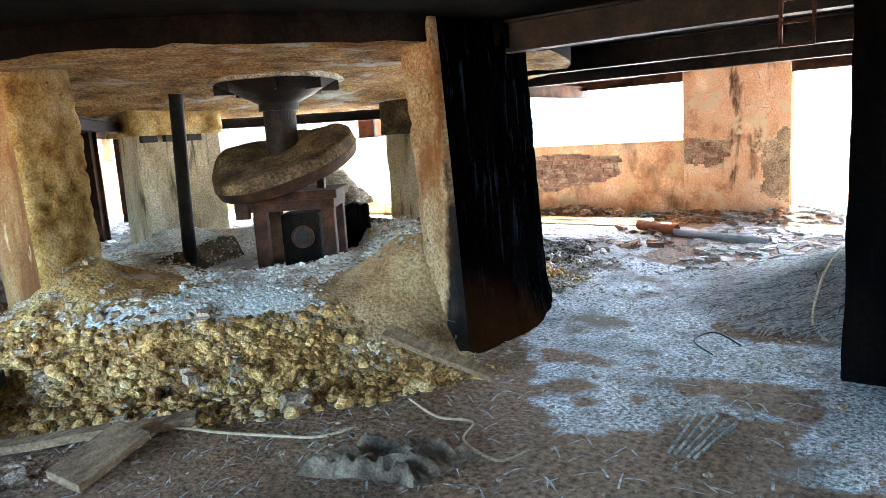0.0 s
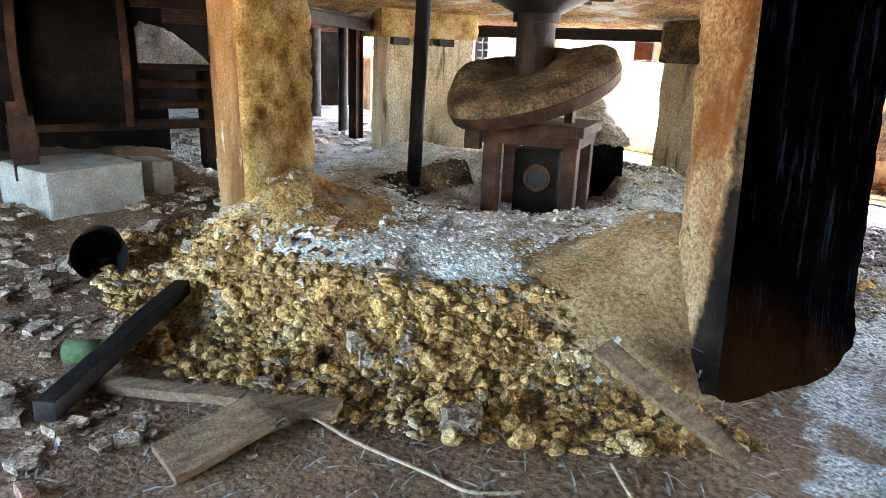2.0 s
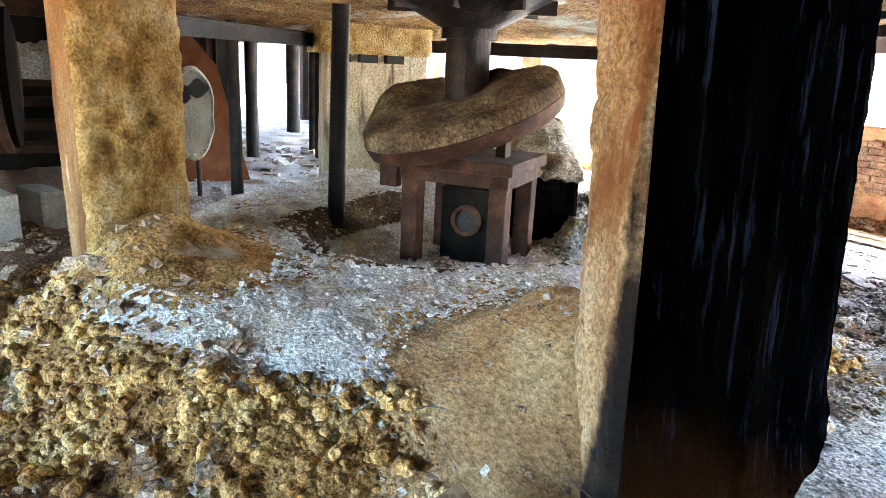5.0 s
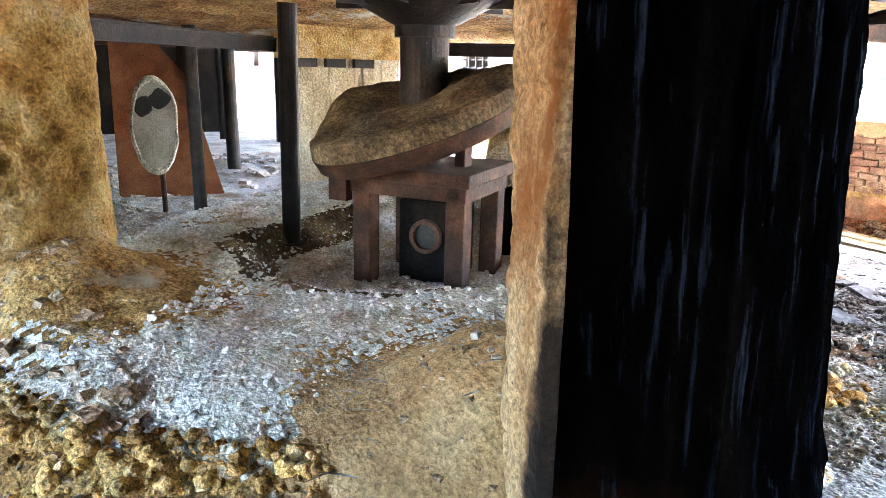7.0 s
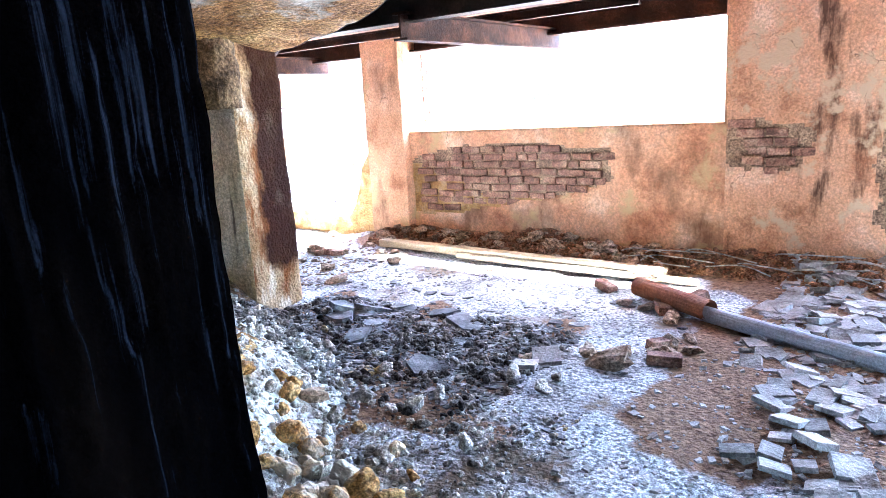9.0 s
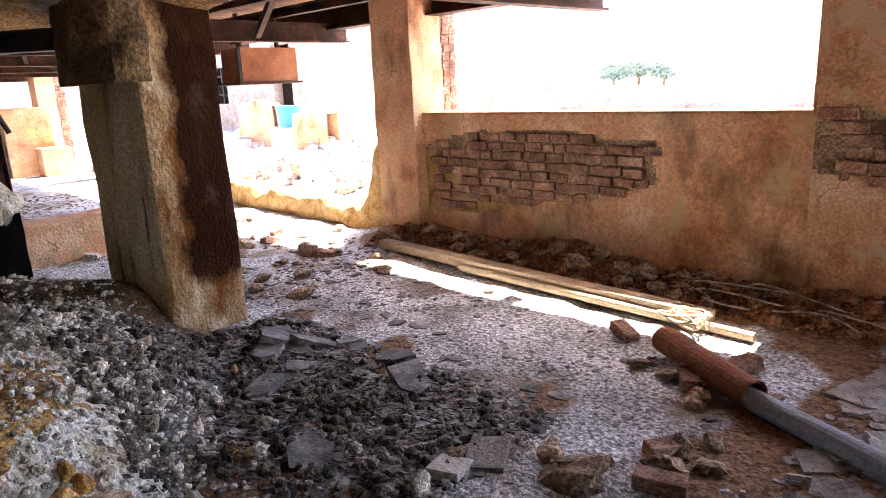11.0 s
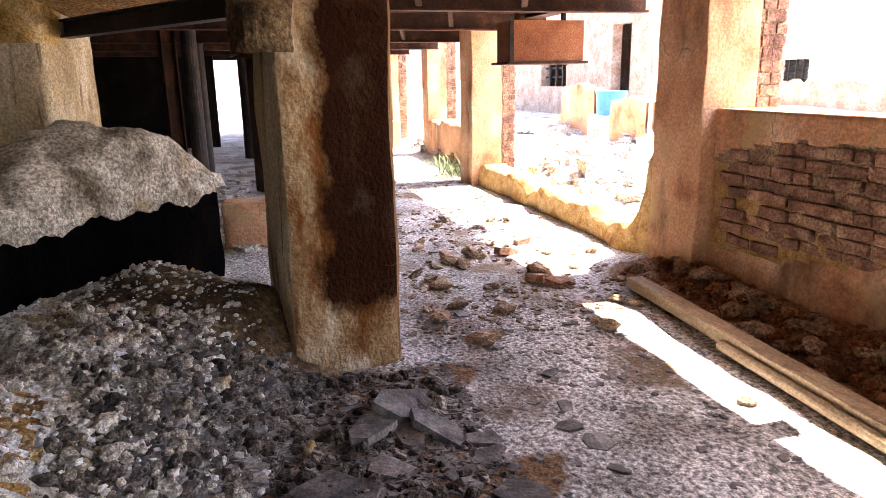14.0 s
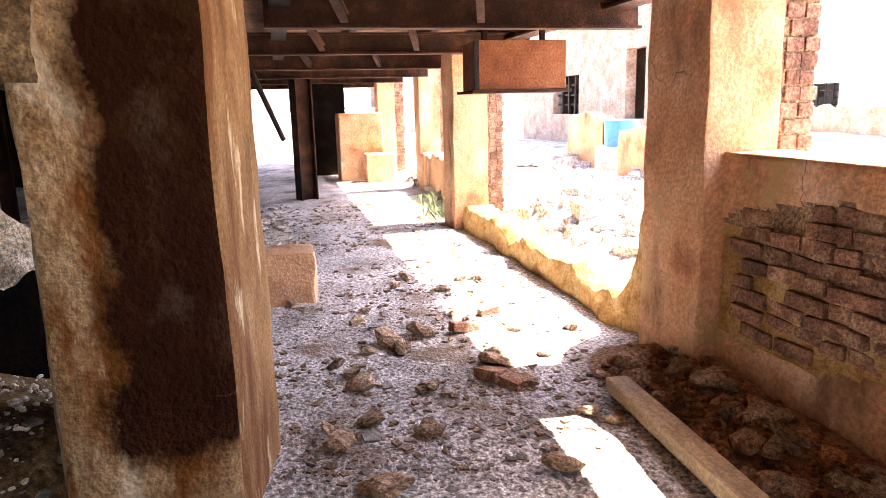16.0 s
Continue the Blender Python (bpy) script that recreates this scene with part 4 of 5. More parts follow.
# crust-topped black trough between the columns
def trough():
    th = empty("trough", -6.13, 6.94, 0, 53)
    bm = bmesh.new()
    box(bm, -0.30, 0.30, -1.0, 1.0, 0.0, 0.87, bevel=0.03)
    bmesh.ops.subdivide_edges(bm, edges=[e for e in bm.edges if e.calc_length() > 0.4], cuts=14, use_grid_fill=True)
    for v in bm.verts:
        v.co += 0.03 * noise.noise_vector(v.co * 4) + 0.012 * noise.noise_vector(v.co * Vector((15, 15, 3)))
    part("body", bm, BLACKSHEEN, th)
    u = np.linspace(-1.06, 1.06, 70)
    U, V = np.meshgrid(u, u, indexing="ij")
    X, Y = U * 0.32 + 0.02 * fbm(V * 6, U * 3, 3), V * 1.02
    k = np.maximum(np.abs(U), np.abs(V))
    hump = np.exp(-((V - 0.25) / 0.75) ** 2)
    Z = 0.84 + (0.44 * hump + 0.30 * fbm(X * 2.2 + 3, Y * 2.2, 4)) * np.sqrt(1 - np.minimum(1, np.abs(U) ** 2.6)) * smooth(1.04, 0.75, np.abs(V)) + 0.05 * lumps(X * 8, Y * 8) + 0.02 * lumps(X * 19, Y * 19)
    Z = Z - 0.16 * (k > 1.0) * (0.6 + fbm(X * 7, Y * 7) + 0.8 * fbm(Y * 2, U * 0 + 3.3, 3))
    ob = new("crust_top", grid_mesh("crust_top", X, Y, Z, GREYCRUST))
    ob.parent = th
    tagged(ob, "rounded heap of grey-white crust")
    return tagged(th, "black trough heaped with pale crust", "trough")


trough()

# ---- things: the left bay ----
th = empty("drum", -7.9, 1.35, 0)
bm = bmesh.new()
tube(bm, (-0.2, -1.4, 1.46), (0, 1.02, 1.46), 0.60, 0.60, 40)
part("shell", bm, SHADESOOT, th)
for y in (-0.9, 0.05, 0.92):
    bm = bmesh.new()
    tube(bm, (0, y, 1.46), (0.01, y + 0.07, 1.46), 0.645, 0.645, 40)
    part("band", bm, RUST, th)
for x in (-0.42, 0.3):
    bm = bmesh.new()
    box(bm, x, x + 0.12, -0.1, 0.1, 0.40, 1.1)
    part("cradle_leg", bm, RUST, th)
tagged(th, "big dark iron drum lying in a cradle", "drum")
bm = bmesh.new()
box(bm, -0.48, 0.42, -0.6, 0.30, -0.05, 0.54, bevel=0.03)
box(bm, -0.42, 0.1, 0.60, 0.85, -0.05, 0.46, bevel=0.03)
bmesh.ops.subdivide_edges(bm, edges=[e for e in bm.edges if e.calc_length() > 0.3], cuts=6, use_grid_fill=True)
for v in bm.verts:
    v.co += 0.015 * noise.noise_vector(v.co * 5)
ob = part("concrete_block", bm, CONCRETE)
ob.matrix_basis = pose(-7.62, 1.86, 0, 0, 0, 22)
tagged(ob, "pale concrete machine foundation block", "concrete block")

th = empty("iron_frame", -9.6, 2.6, 0)
for z in (0.6, 0.85, 1.1, 1.32):
    bm = bmesh.new()
    box(bm, -0.2, 0.2, -1.2, 1.0, z, z + 0.09, bevel=0.01)
    part("rail", bm, RUST, th)
for y in (-1.15, 0.85):
    bm = bmesh.new()
    box(bm, -0.15, 0.15, y, y + 0.12, 0, 1.5)
    part("upright", bm, RUST, th)
u = np.linspace(-1, 1, 40)
U, V = np.meshgrid(u, u, indexing="ij")
Z = 1.40 + 0.35 * (1 - np.maximum(np.abs(U), np.abs(V)) ** 3) * (1 + 1.2 * fbm(U * 2 + 8, V * 3, 4))
ob = new("crust_load", grid_mesh("crust_load", U * 0.35, V * 0.7 + 0.2, Z, WHITECRUST))
ob.parent = th
tagged(th, "rusty iron frame loaded with white crust", "iron frame")

# red plate with a torn oval cover before it
bm = bmesh.new()
vs = [bm.verts.new(p) for p in ((-10.6, 3.85, -0.02), (-10.4, 5.15, -0.02), (-10.5, 4.75, 1.6), (-10.65, 4.4, 2.05), (-10.7, 3.9, 2.0))]
f = bm.faces.new(vs)
r = bmesh.ops.extrude_face_region(bm, geom=[f])
for v in r["geom"]:
    if isinstance(v, bmesh.types.BMVert):
        v.co.x -= 0.05
tagged(part("steel_plate", bm, REDRUST), "leaning red-brown rusty steel plate", "steel plate")
th = empty("oval_cover", -9.4, 4.17, 1.03)
for nm, ra, rb, mat in (("rim", 0.34, 0.40, GREYCRUST), ("plate", 0.0, 0.35, CONCRETE)):
    a, rr = np.meshgrid(np.linspace(0, 2 * math.pi, 61), np.linspace(ra, rb, 8), indexing="ij")
    t = (rr - ra) / (rb - ra)
    X = (0.05 * np.sin(t * math.pi) if nm == "rim" else 0.0 * t) + 0.02 * lumps(a * 3, rr * 9)
    ob = new(nm, grid_mesh(nm, X, rr * np.cos(a) * 0.68 * (1 + 0.25 * fbm(np.sin(a) * 2 + 5, np.cos(a) * 2 + 5, 3)), rr * np.sin(a) * 1.42, mat))
    ob.parent = th
# dark discs on the plate paint the shade of its torn holes
for y, z in ((-0.10, 0.22), (0.07, 0.30)):
    bm = bmesh.new()
    tube(bm, (0.02, y, z), (0.05, y, z), 0.11, 0.10, 14)
    for v in bm.verts:
        v.co += 0.05 * noise.noise_vector(v.co * 9) * Vector((0, 1, 1))
    part("hole_shade_disc", bm, HOLESHADE, th)
bm = bmesh.new()
tube(bm, (-0.03, 0.05, -1.15), (-0.03, 0.05, -0.3), 0.03, 0.03, 8)
part("stand", bm, RUST, th)
tagged(th, "torn oval cover plate with crusted rim", "cover plate")

# overturned bucket
th = empty("bucket", -5.75, 1.68, 0.15, 0)
bm = bmesh.new()
tube(bm, (0.18, -0.03, 0.02), (-0.20, 0.03, 0), 0.19, 0.15, 28, False)
tube(bm, (0.178, -0.03, 0.02), (-0.19, 0.03, 0), 0.18, 0.14, 28, False)
part("wall", bm, DARKSTEEL, th)
bm = bmesh.new()
tube(bm, (-0.20, 0.03, 0), (-0.19, 0.03, 0), 0.15, 0.15, 28)
part("base", bm, DARKSTEEL, th)
tagged(th, "black bucket lying on its side in rubble", "bucket")


def board(name, a, b, w, h, mat, label, cat="board", roll=0.0, taper=1.0):
    a, b = Vector(a), Vector(b)
    L = (b - a).length
    bm = bmesh.new()
    box(bm, 0, L, -w / 2, w / 2, 0, h, bevel=min(w, h) * 0.12)
    bmesh.ops.subdivide_edges(bm, edges=[e for e in bm.edges if e.calc_length() > L * 0.6], cuts=10)
    for v in bm.verts:
        v.co.y *= 1 + (taper - 1) * v.co.x / L
        v.co += 0.008 * noise.noise_vector(v.co * 4 + a)
    ob = part(name, bm, mat)
    ob.matrix_basis = Matrix.Translation(a) @ (b - a).to_track_quat("X", "Z").to_matrix().to_4x4() @ pose(0, 0, 0, roll)
    return tagged(ob, label, cat)


board("timber", (-3.55, 1.15, 0.02), (-4.85, 2.05, 0.05), 0.10, 0.10, DARKSTEEL, "long dark weathered timber on the earth floor", "timber")
board("plank", (-3.75, 1.42, 0.02), (-3.25, 1.95, 0.04), 0.10, 0.05, WOOD, "split brown wooden plank on the earth", "plank")
board("plank", (-3.22, 1.93, 0.03), (-2.92, 2.28, 0.05), 0.13, 0.05, WOOD, "short brown wooden plank on the earth", "plank")
board("wood_wedge", (-2.93, 1.52, 0.02), (-3.0, 1.95, 0.10), 0.22, 0.05, WOOD, "broken wedge of brown board", "wood piece", 12)
board("broken_board", (-2.50, 3.52, 0.26), (-1.72, 3.60, 0.03), 0.12, 0.05, WOOD, "broken grey-brown board sunk in the crust", "board", 25, 0.6)
board("plank", (-6.04, 10.60, 0.03), (-2.75, 10.42, 0.03), 0.12, 0.08, PALEWOOD, "long pale plank lying along the wall in sunlight", "plank")
bm = bmesh.new()
tube(bm, (-4.9, 10.46, 0.04), (-2.45, 10.33, 0.04), 0.032, 0.03, 14)
tagged(part("bamboo_pole", bm, PALEWOOD), "pale bamboo pole lying beside the plank", "pole")
bm = bmesh.new()
tube(bm, (-2.78, 9.87, 0.10), (-2.15, 9.50, 0.09), 0.075, 0.075, 20, False)
tube(bm, (-2.78, 9.87, 0.10), (-2.15, 9.50, 0.09), 0.062, 0.062, 20, False)
tagged(part("pipe", bm, REDRUST), "short rusty clay-brown pipe on the floor", "pipe")
bm = bmesh.new()
tube(bm, (-2.2, 9.55, 0.05), (-0.9, 8.98, 0.05), 0.055, 0.055, 18, False)
tube(bm, (-2.2, 9.55, 0.05), (-0.9, 8.98, 0.05), 0.045, 0.045, 18, False)
tagged(part("pipe", bm, PIPEGREY), "long grey pipe lying on the floor", "pipe")


def wire(name, pts, r, mat, label, cat="wire"):
    bm = bmesh.new()
    path_tube(bm, [(x, y, level(x, y) + r + dz) for x, y, dz in pts], r)
    return tagged(part(name, bm, mat, None, "", True), label, cat)


wire("cable", [(-3.0, 1.95, 0), (-3.0, 2.13, 0.03), (-2.7, 2.25, 0.02), (-2.4, 2.42, 0.01), (-2.2, 2.5, 0.0), (-2.09, 2.67, 0)], 0.008, PALEWOOD, "pale thin cable curling over the earth", "cable")
wire("cable", [(-2.02, 3.1, 0.02), (-1.75, 3.0, 0.01), (-1.55, 3.05, 0.0), (-1.45, 2.8, 0.02), (-1.2, 2.7, 0), (-1.1, 2.85, 0.0)], 0.007, PALEWOOD, "thin pale cable beside the crust slope", "cable")
wire("cable", [(-0.62, 4.6, 0), (-0.8, 4.85, 0.02), (-0.7, 5.05, 0.03), (-0.5, 4.9, 0.0)], 0.006, DARKSTEEL, "dark loop of wire", "cable")
wire("cable", [(0.02, 6.2, 0.35), (-0.08, 5.9, 0.25), (-0.12, 5.5, 0.05), (0.0, 5.2, 0)], 0.010, PALEWOOD, "pale cable hanging over the heap", "cable")
rnd = random.Random(4)
wire("rope", [(-2.85 + 0.14 * math.cos(k * 1.9), 10.28 + 0.12 * math.sin(k * 1.7), 0.03 + 0.09 * abs(math.sin(k * 1.3))) for k in range(22)], 0.008, PALEWOOD, "tangled pale rope beside the pole", "rope")
for k in range(5):
    x = -0.50 + 0.05 * k
    wire("stick", [(x, 3.8 - 0.1 * k, 0.02), (x + 0.03, 3.5, 0.05), (x - 0.02 * k, 3.12, 0.01)], 0.008, STRAW, "dry reed stick on the floor", "stick")
for k in range(14):
    x, y = rnd.uniform(-3.4, -1.5), rnd.uniform(10.7, 11.0)
    wire("twig", [(x, y, 0.03), (x + rnd.uniform(0.1, 0.3), y + rnd.uniform(-0.1, 0.05), 0.06), (x + rnd.uniform(0.3, 0.7), y + rnd.uniform(-0.1, 0.1), 0.02)], 0.006, STRAW, "dry twig at the foot of the wall", "twig")

# crumpled cloth
u = np.linspace(0, 1, 46)
U, V = np.meshgrid(u, u, indexing="ij")
X = -2.0 + 0.62 * U + 0.1 * V + 0.06 * fbm(U * 4, V * 4, 3)
Y = 2.12 + 0.18 * U + 0.40 * V + 0.06 * fbm(U * 4 + 9, V * 4, 3)
fold = np.abs(fbm(U * 4.5 + 2, V * 4.5 + 7, 3)) * 2
Z = 0.02 + 0.11 * np.abs(1 - fold) ** 2.5 * smooth(0, 0.15, np.minimum.reduce([U, V, 1 - U, 1 - V])) + ground_height(X, Y)
tagged(new("cloth", grid_mesh("cloth", X, Y, Z, CLOTH)), "crumpled dirty dark cloth on the floor", "cloth")

# strap hanging from the ceiling at the black column
th = empty("strap", 0.0, 4.3, 0)
bm = bmesh.new()
for z in (1.93, 2.05, 2.17):
    box(bm, -0.20, -0.06, -0.01, 0.01, z, z + 0.02)
for x in (-0.22, -0.06):
    box(bm, x, x + 0.02, -0.012, 0.012, 1.93, 2.42)
part("frame", bm, RUST, th)
tagged(th, "rusty iron bracket hanging from a beam", "bracket")

# ---- loose stones, tiles and flakes, each one a thing ----
def scatter(name, meshes, spots, label, cat, group, flat=True, sink=0.3, tilt=8):
    r = random.Random(len(spots) * 7 + 1)
    first = {}
    for x, y, s in spots:
        me = r.choice(meshes)
        z = level(x, y)
        hz = max(abs(v.co.z) for v in me.vertices) * s
        m = pose(x, y, z + hz * (1 - sink), r.uniform(-tilt, tilt), r.uniform(-tilt, tilt), r.uniform(0, 360)) @ Matrix.Diagonal((s, s, s, 1))
        ob = new(name, me)
        ob.matrix_basis = m
        tagged(ob, label, cat, group)


def spots(n, x0, x1, y0, y1, lo, hi, seed):
    r = random.Random(seed)
    return [(r.uniform(x0, x1), r.uniform(y0, y1), r.uniform(lo, hi)) for _ in range(n)]


def smoothed(me):
    me.polygons.foreach_set("use_smooth", np.ones(len(me.polygons), bool))
    return me


STONES = [rock_mesh("stone", STONE, 1, r, 0.75 * h, i + 1, 2, 0.6, 0.8) for i, (r, h) in enumerate(((0.8, 0.6), (0.7, 0.5), (0.9, 0.7), (0.6, 0.45), (0.8, 0.5)))]
TILES = []
for i in range(4):
    bm = bmesh.new()
    box(bm, -0.5, 0.5, -0.45 + 0.08 * i, 0.5, -0.10, 0.10, bevel=0.02)
    for v in bm.verts:
        v.co += 0.07 * noise.noise_vector(v.co * 1.7 + Vector((i * 5, 0, 0)))
    TILES.append(mesh_of(bm, "tile", TILE))
FLAKES = []
for i in range(4):
    bm = bmesh.new()
    k = 5 + i % 2
    vs = [bm.verts.new((0.5 * math.cos(2 * math.pi * j / k) * (0.45 + 0.75 * PERM[i, j]), 0.35 * math.sin(2 * math.pi * j / k) * (0.45 + 0.75 * PERM[j, i + 9]), -0.04)) for j in range(k)]
    f = bm.faces.new(vs)
    q = bmesh.ops.extrude_face_region(bm, geom=[f])
    for v in q["geom"]:
        if isinstance(v, bmesh.types.BMVert):
            v.co.z += 0.08
    FLAKES.append(mesh_of(bm, "slate_flake", SLATE))
bm = bmesh.new()
box(bm, -0.5, 0.5, -0.24, 0.24, -0.17, 0.17, bevel=0.03)
for v in bm.verts:
    v.co += 0.04 * noise.noise_vector(v.co * 3)
LOOSE = [mesh_of(bm, "loose_brick", BRICK)]

known = [(-2.62, 2.75, 0.24), (-5.4, 10.02, 0.20), (-5.45, 9.27, 0.24), (-6.7, 10.15, 0.26), (-8.66, 10.45, 0.16), (-7.1, 10.85, 0.16), (-4.35, 10.18, 0.10), (-2.45, 8.52, 0.32), (-2.62, 9.62, 0.15),
         (-4.0, 10.85, 0.2), (-4.6, 10.8, 0.18), (-4.9, 10.75, 0.16), (-3.5, 10.9, 0.22), (-3.55, 7.15, 0.2), (-2.95, 8.35, 0.12), (-7.3, 9.8, 0.2), (-7.7, 9.4, 0.18), (-7.0, 9.6, 0.14)]
scatter("stone", STONES, known + spots(26, -9.5, -5.6, 8.9, 10.6, 0.06, 0.16, 3) + spots(70, -6.3, -3.0, 10.62, 11.02, 0.06, 0.2, 5) + [(-7.19, 9.56, 0.22), (-6.51, 9.29, 0.2), (-6.08, 9.29, 0.16), (-5.86, 9.53, 0.15), (-5.89, 9.11, 0.16), (-6.6, 10.11, 0.24), (-6.28, 10.17, 0.16), (-2.48, 8.56, 0.24)] + spots(14, -2.9, -1.9, 8.6, 9.9, 0.06, 0.16, 6)
        + spots(20, -7.4, -5.5, 1.0, 2.8, 0.08, 0.22, 8), "brown broken masonry stone lying on the floor", "stone", "loose stones", sink=0.25, tilt=25)
scatter("loose_brick", LOOSE, [(-2.55, 9.75, 0.22), (-2.35, 9.85, 0.22), (-2.5, 9.6, 0.2), (-2.2, 8.7, 0.2), (-2.3, 8.95, 0.18), (-3.1, 10.0, 0.2), (-2.75, 10.0, 0.2), (-3.0, 1.05, 0.12), (-2.75, 1.3, 0.1), (-7.3, 10.1, 0.2)]
        + spots(3, -9, -6, 10.0, 11, 0.15, 0.22, 9), "loose broken red brick on the floor", "brick", "loose bricks", sink=0.15, tilt=12)
scatter("floor_tile", TILES, spots(80, -1.6, -0.35, 7.4, 8.9, 0.08, 0.16, 12) + spots(50, -1.9, 0.3, 9.0, 10.8, 0.08, 0.2, 13) + [(-2.85, 8.42, 0.2), (-2.9, 8.25, 0.16)],
        "broken dusty square tile on the floor", "tile", "broken tiles", sink=0.1, tilt=14)
scatter("slate_flake", FLAKES, [(-3.63, 8.71, 0.42), (-4.18, 8.33, 0.22), (-4.7, 8.65, 0.34), (-4.5, 8.6, 0.3), (-4.3, 8.45, 0.3), (-4.0, 8.9, 0.3), (-3.9, 8.6, 0.2), (-4.4, 8.9, 0.25)]
        + spots(34, -5.1, -2.8, 7.9, 9.6, 0.06, 0.18, 15) + spots(14, -9, -5.8, 8.9, 10.4, 0.06, 0.16, 16), "thin dark slate flake on the floor", "slate flake", "slate flakes", sink=0.1, tilt=10)


CLODS = [smoothed(rock_mesh("crust_clod", CRUST, 1, w, h, 20 + i, 3, 0.5, 0.1)) for i, (w, h) in enumerate(((0.8, 0.7), (0.9, 0.8), (0.7, 0.6), (0.85, 0.6), (0.6, 0.6)))]
clod_spots = [(x, y, 0.05 + 0.08 * (z ** 2)) for x, y, z in spots(520, -6.4, -1.9, 1.7, 4.6, 0, 1, 77) if 3.0 < math.hypot(x - CX, y - CY) < 4.05 and not (x > -2.5 and y > 3.8) and math.hypot(x + 2.75, y - 4.3) > 0.7]
scatter("crust_clod", CLODS, clod_spots[:240] + spots(45, -3.75, -2.7, 6.3, 7.15, 0.06, 0.16, 79), "rough clod of ochre mineral crust on the slope", "crust clod", "crust clods", sink=0.45, tilt=40)
GREYS = [smoothed(rock_mesh("grey_clod", GREYCRUST, 1, w, h, 30 + i, 3, 0.6, 0.2)) for i, (w, h) in enumerate(((0.8, 0.7), (0.7, 0.6), (0.6, 0.8)))]
scatter("grey_clod", GREYS, spots(70, -5.3, -2.6, 6.6, 8.2, 0.04, 0.11, 78), "rough clod of grey crust beside the column", "crust clod", "crust clods", sink=0.4, tilt=40)
scatter("dark_slab", FLAKES, [(-4.75, 8.62, 0.5), (-4.55, 8.72, 0.4), (-4.6, 8.45, 0.45), (-4.2, 8.15, 0.35), (-3.4, 7.9, 0.3)], "broken dark slab lying by the column", "slab", "dark slabs", sink=-0.6, tilt=16)
bm = bmesh.new()
tube(bm, (-4.18, 1.30, 0.07), (-4.08, 1.46, 0.08), 0.065, 0.06, 18)
tube(bm, (-4.08, 1.46, 0.08), (-4.05, 1.51, 0.083), 0.06, 0.025, 18)
tagged(part("plastic_bottle", bm, LEAF, None, "", True), "dull green plastic bottle beside the timber", "bottle")

# ---- uncountable debris ----
def debris(name, mat, pts, size, flat, label, cat, round_ones=False, seed=1, sink=0.3):
    """Many small broken pieces in one mesh: each a jittered block or a rounded clod."""
    r = np.random.RandomState(seed)
    if round_ones:
        bm = bmesh.new()
        bmesh.ops.create_icosphere(bm, subdivisions=1, radius=0.5)
    else:
        bm = bmesh.new()
        bmesh.ops.create_cube(bm, size=1)
    base = np.array([v.co[:] for v in bm.verts])
    faces = [[v.index for v in f.verts] for f in bm.faces]
    bm.free()
    n, k = len(pts), len(base)
    s = size[0] * (size[1] / size[0]) ** (r.rand(n) ** 1.8)
    P = base[None] * (1 + 0.45 * (r.rand(n, k, 1) - 0.5)) + 0.18 * (r.rand(n, k, 3) - 0.5)
    P = P * np.stack([s, s * r.uniform(0.5, 1, n), s * r.uniform(flat[0], flat[1], n)], 1)[:, None]
    a, t = r.uniform(0, 6.3, n), r.normal(0, 0.25, n)
    ct, st = np.cos(t)[:, None], np.sin(t)[:, None]
    y, z = P[..., 1] * ct - P[..., 2] * st, P[..., 1] * st + P[..., 2] * ct
    ca, sa = np.cos(a)[:, None], np.sin(a)[:, None]
    x, y = P[..., 0] * ca - y * sa, P[..., 0] * sa + y * ca
    px, py = pts[:, 0:1], pts[:, 1:2]
    zz = np.maximum(ground_height(px, py), np.where((px > -9.4) & (px < -1.4) & (py > 1.4) & (py < 9.4), mound_height(px, py), -9))
    V = np.stack([x + px, y + py, z + zz + s[:, None] * flat[0] * (0.5 - sink)], -1).reshape(-1, 3)
    F = (np.array(faces)[None] + (np.arange(n) * k)[:, None, None]).reshape(-1, len(faces[0]))
    me = bpy.data.meshes.new(name)
    me.from_pydata(V.tolist(), [], F.tolist())
    me.materials.append(mat)
    if round_ones:
        me.polygons.foreach_set("use_smooth", np.ones(len(me.polygons), bool))
    return tagged(new(name, me), label, cat, kind="stuff")


def field(n, x0, x1, y0, y1, seed, bunch=0.0, scale=1.2):
    r = np.random.RandomState(seed)
    p = np.stack([r.uniform(x0, x1, n), r.uniform(y0, y1, n)], 1)
    if bunch:
        p = p[(fbm(p[:, 0] * scale, p[:, 1] * scale, 3) + r.uniform(-0.25, 0.25, n)) > bunch - 0.2]
    return p


p = field(15000, -6.6, -1.6, 1.6, 5.2, 21)
rr = np.hypot(p[:, 0] - CX, p[:, 1] - CY)
p = p[(rr > 2.9) & (rr < 4.05) & ~((p[:, 0] > -2.45) & (p[:, 1] > 3.9)) & (np.hypot(p[:, 0] + 2.75, p[:, 1] - 4.3) > 0.62)]
debris("crust_clods", CRUST, p, (0.018, 0.12), (0.55, 1.0), "clods of yellow and brown crust", "crust clods", True, 2, 0.55)
p = field(16000, -8.0, -2.6, 2.6, 8.0, 22)
p = p[(np.hypot(p[:, 0] - CX, p[:, 1] - CY) < 2.85) & (np.hypot(p[:, 0] + 5.35, p[:, 1] - 2.95) > 0.85) & (np.hypot(p[:, 0] + 2.75, p[:, 1] - 4.3) > 0.8)]
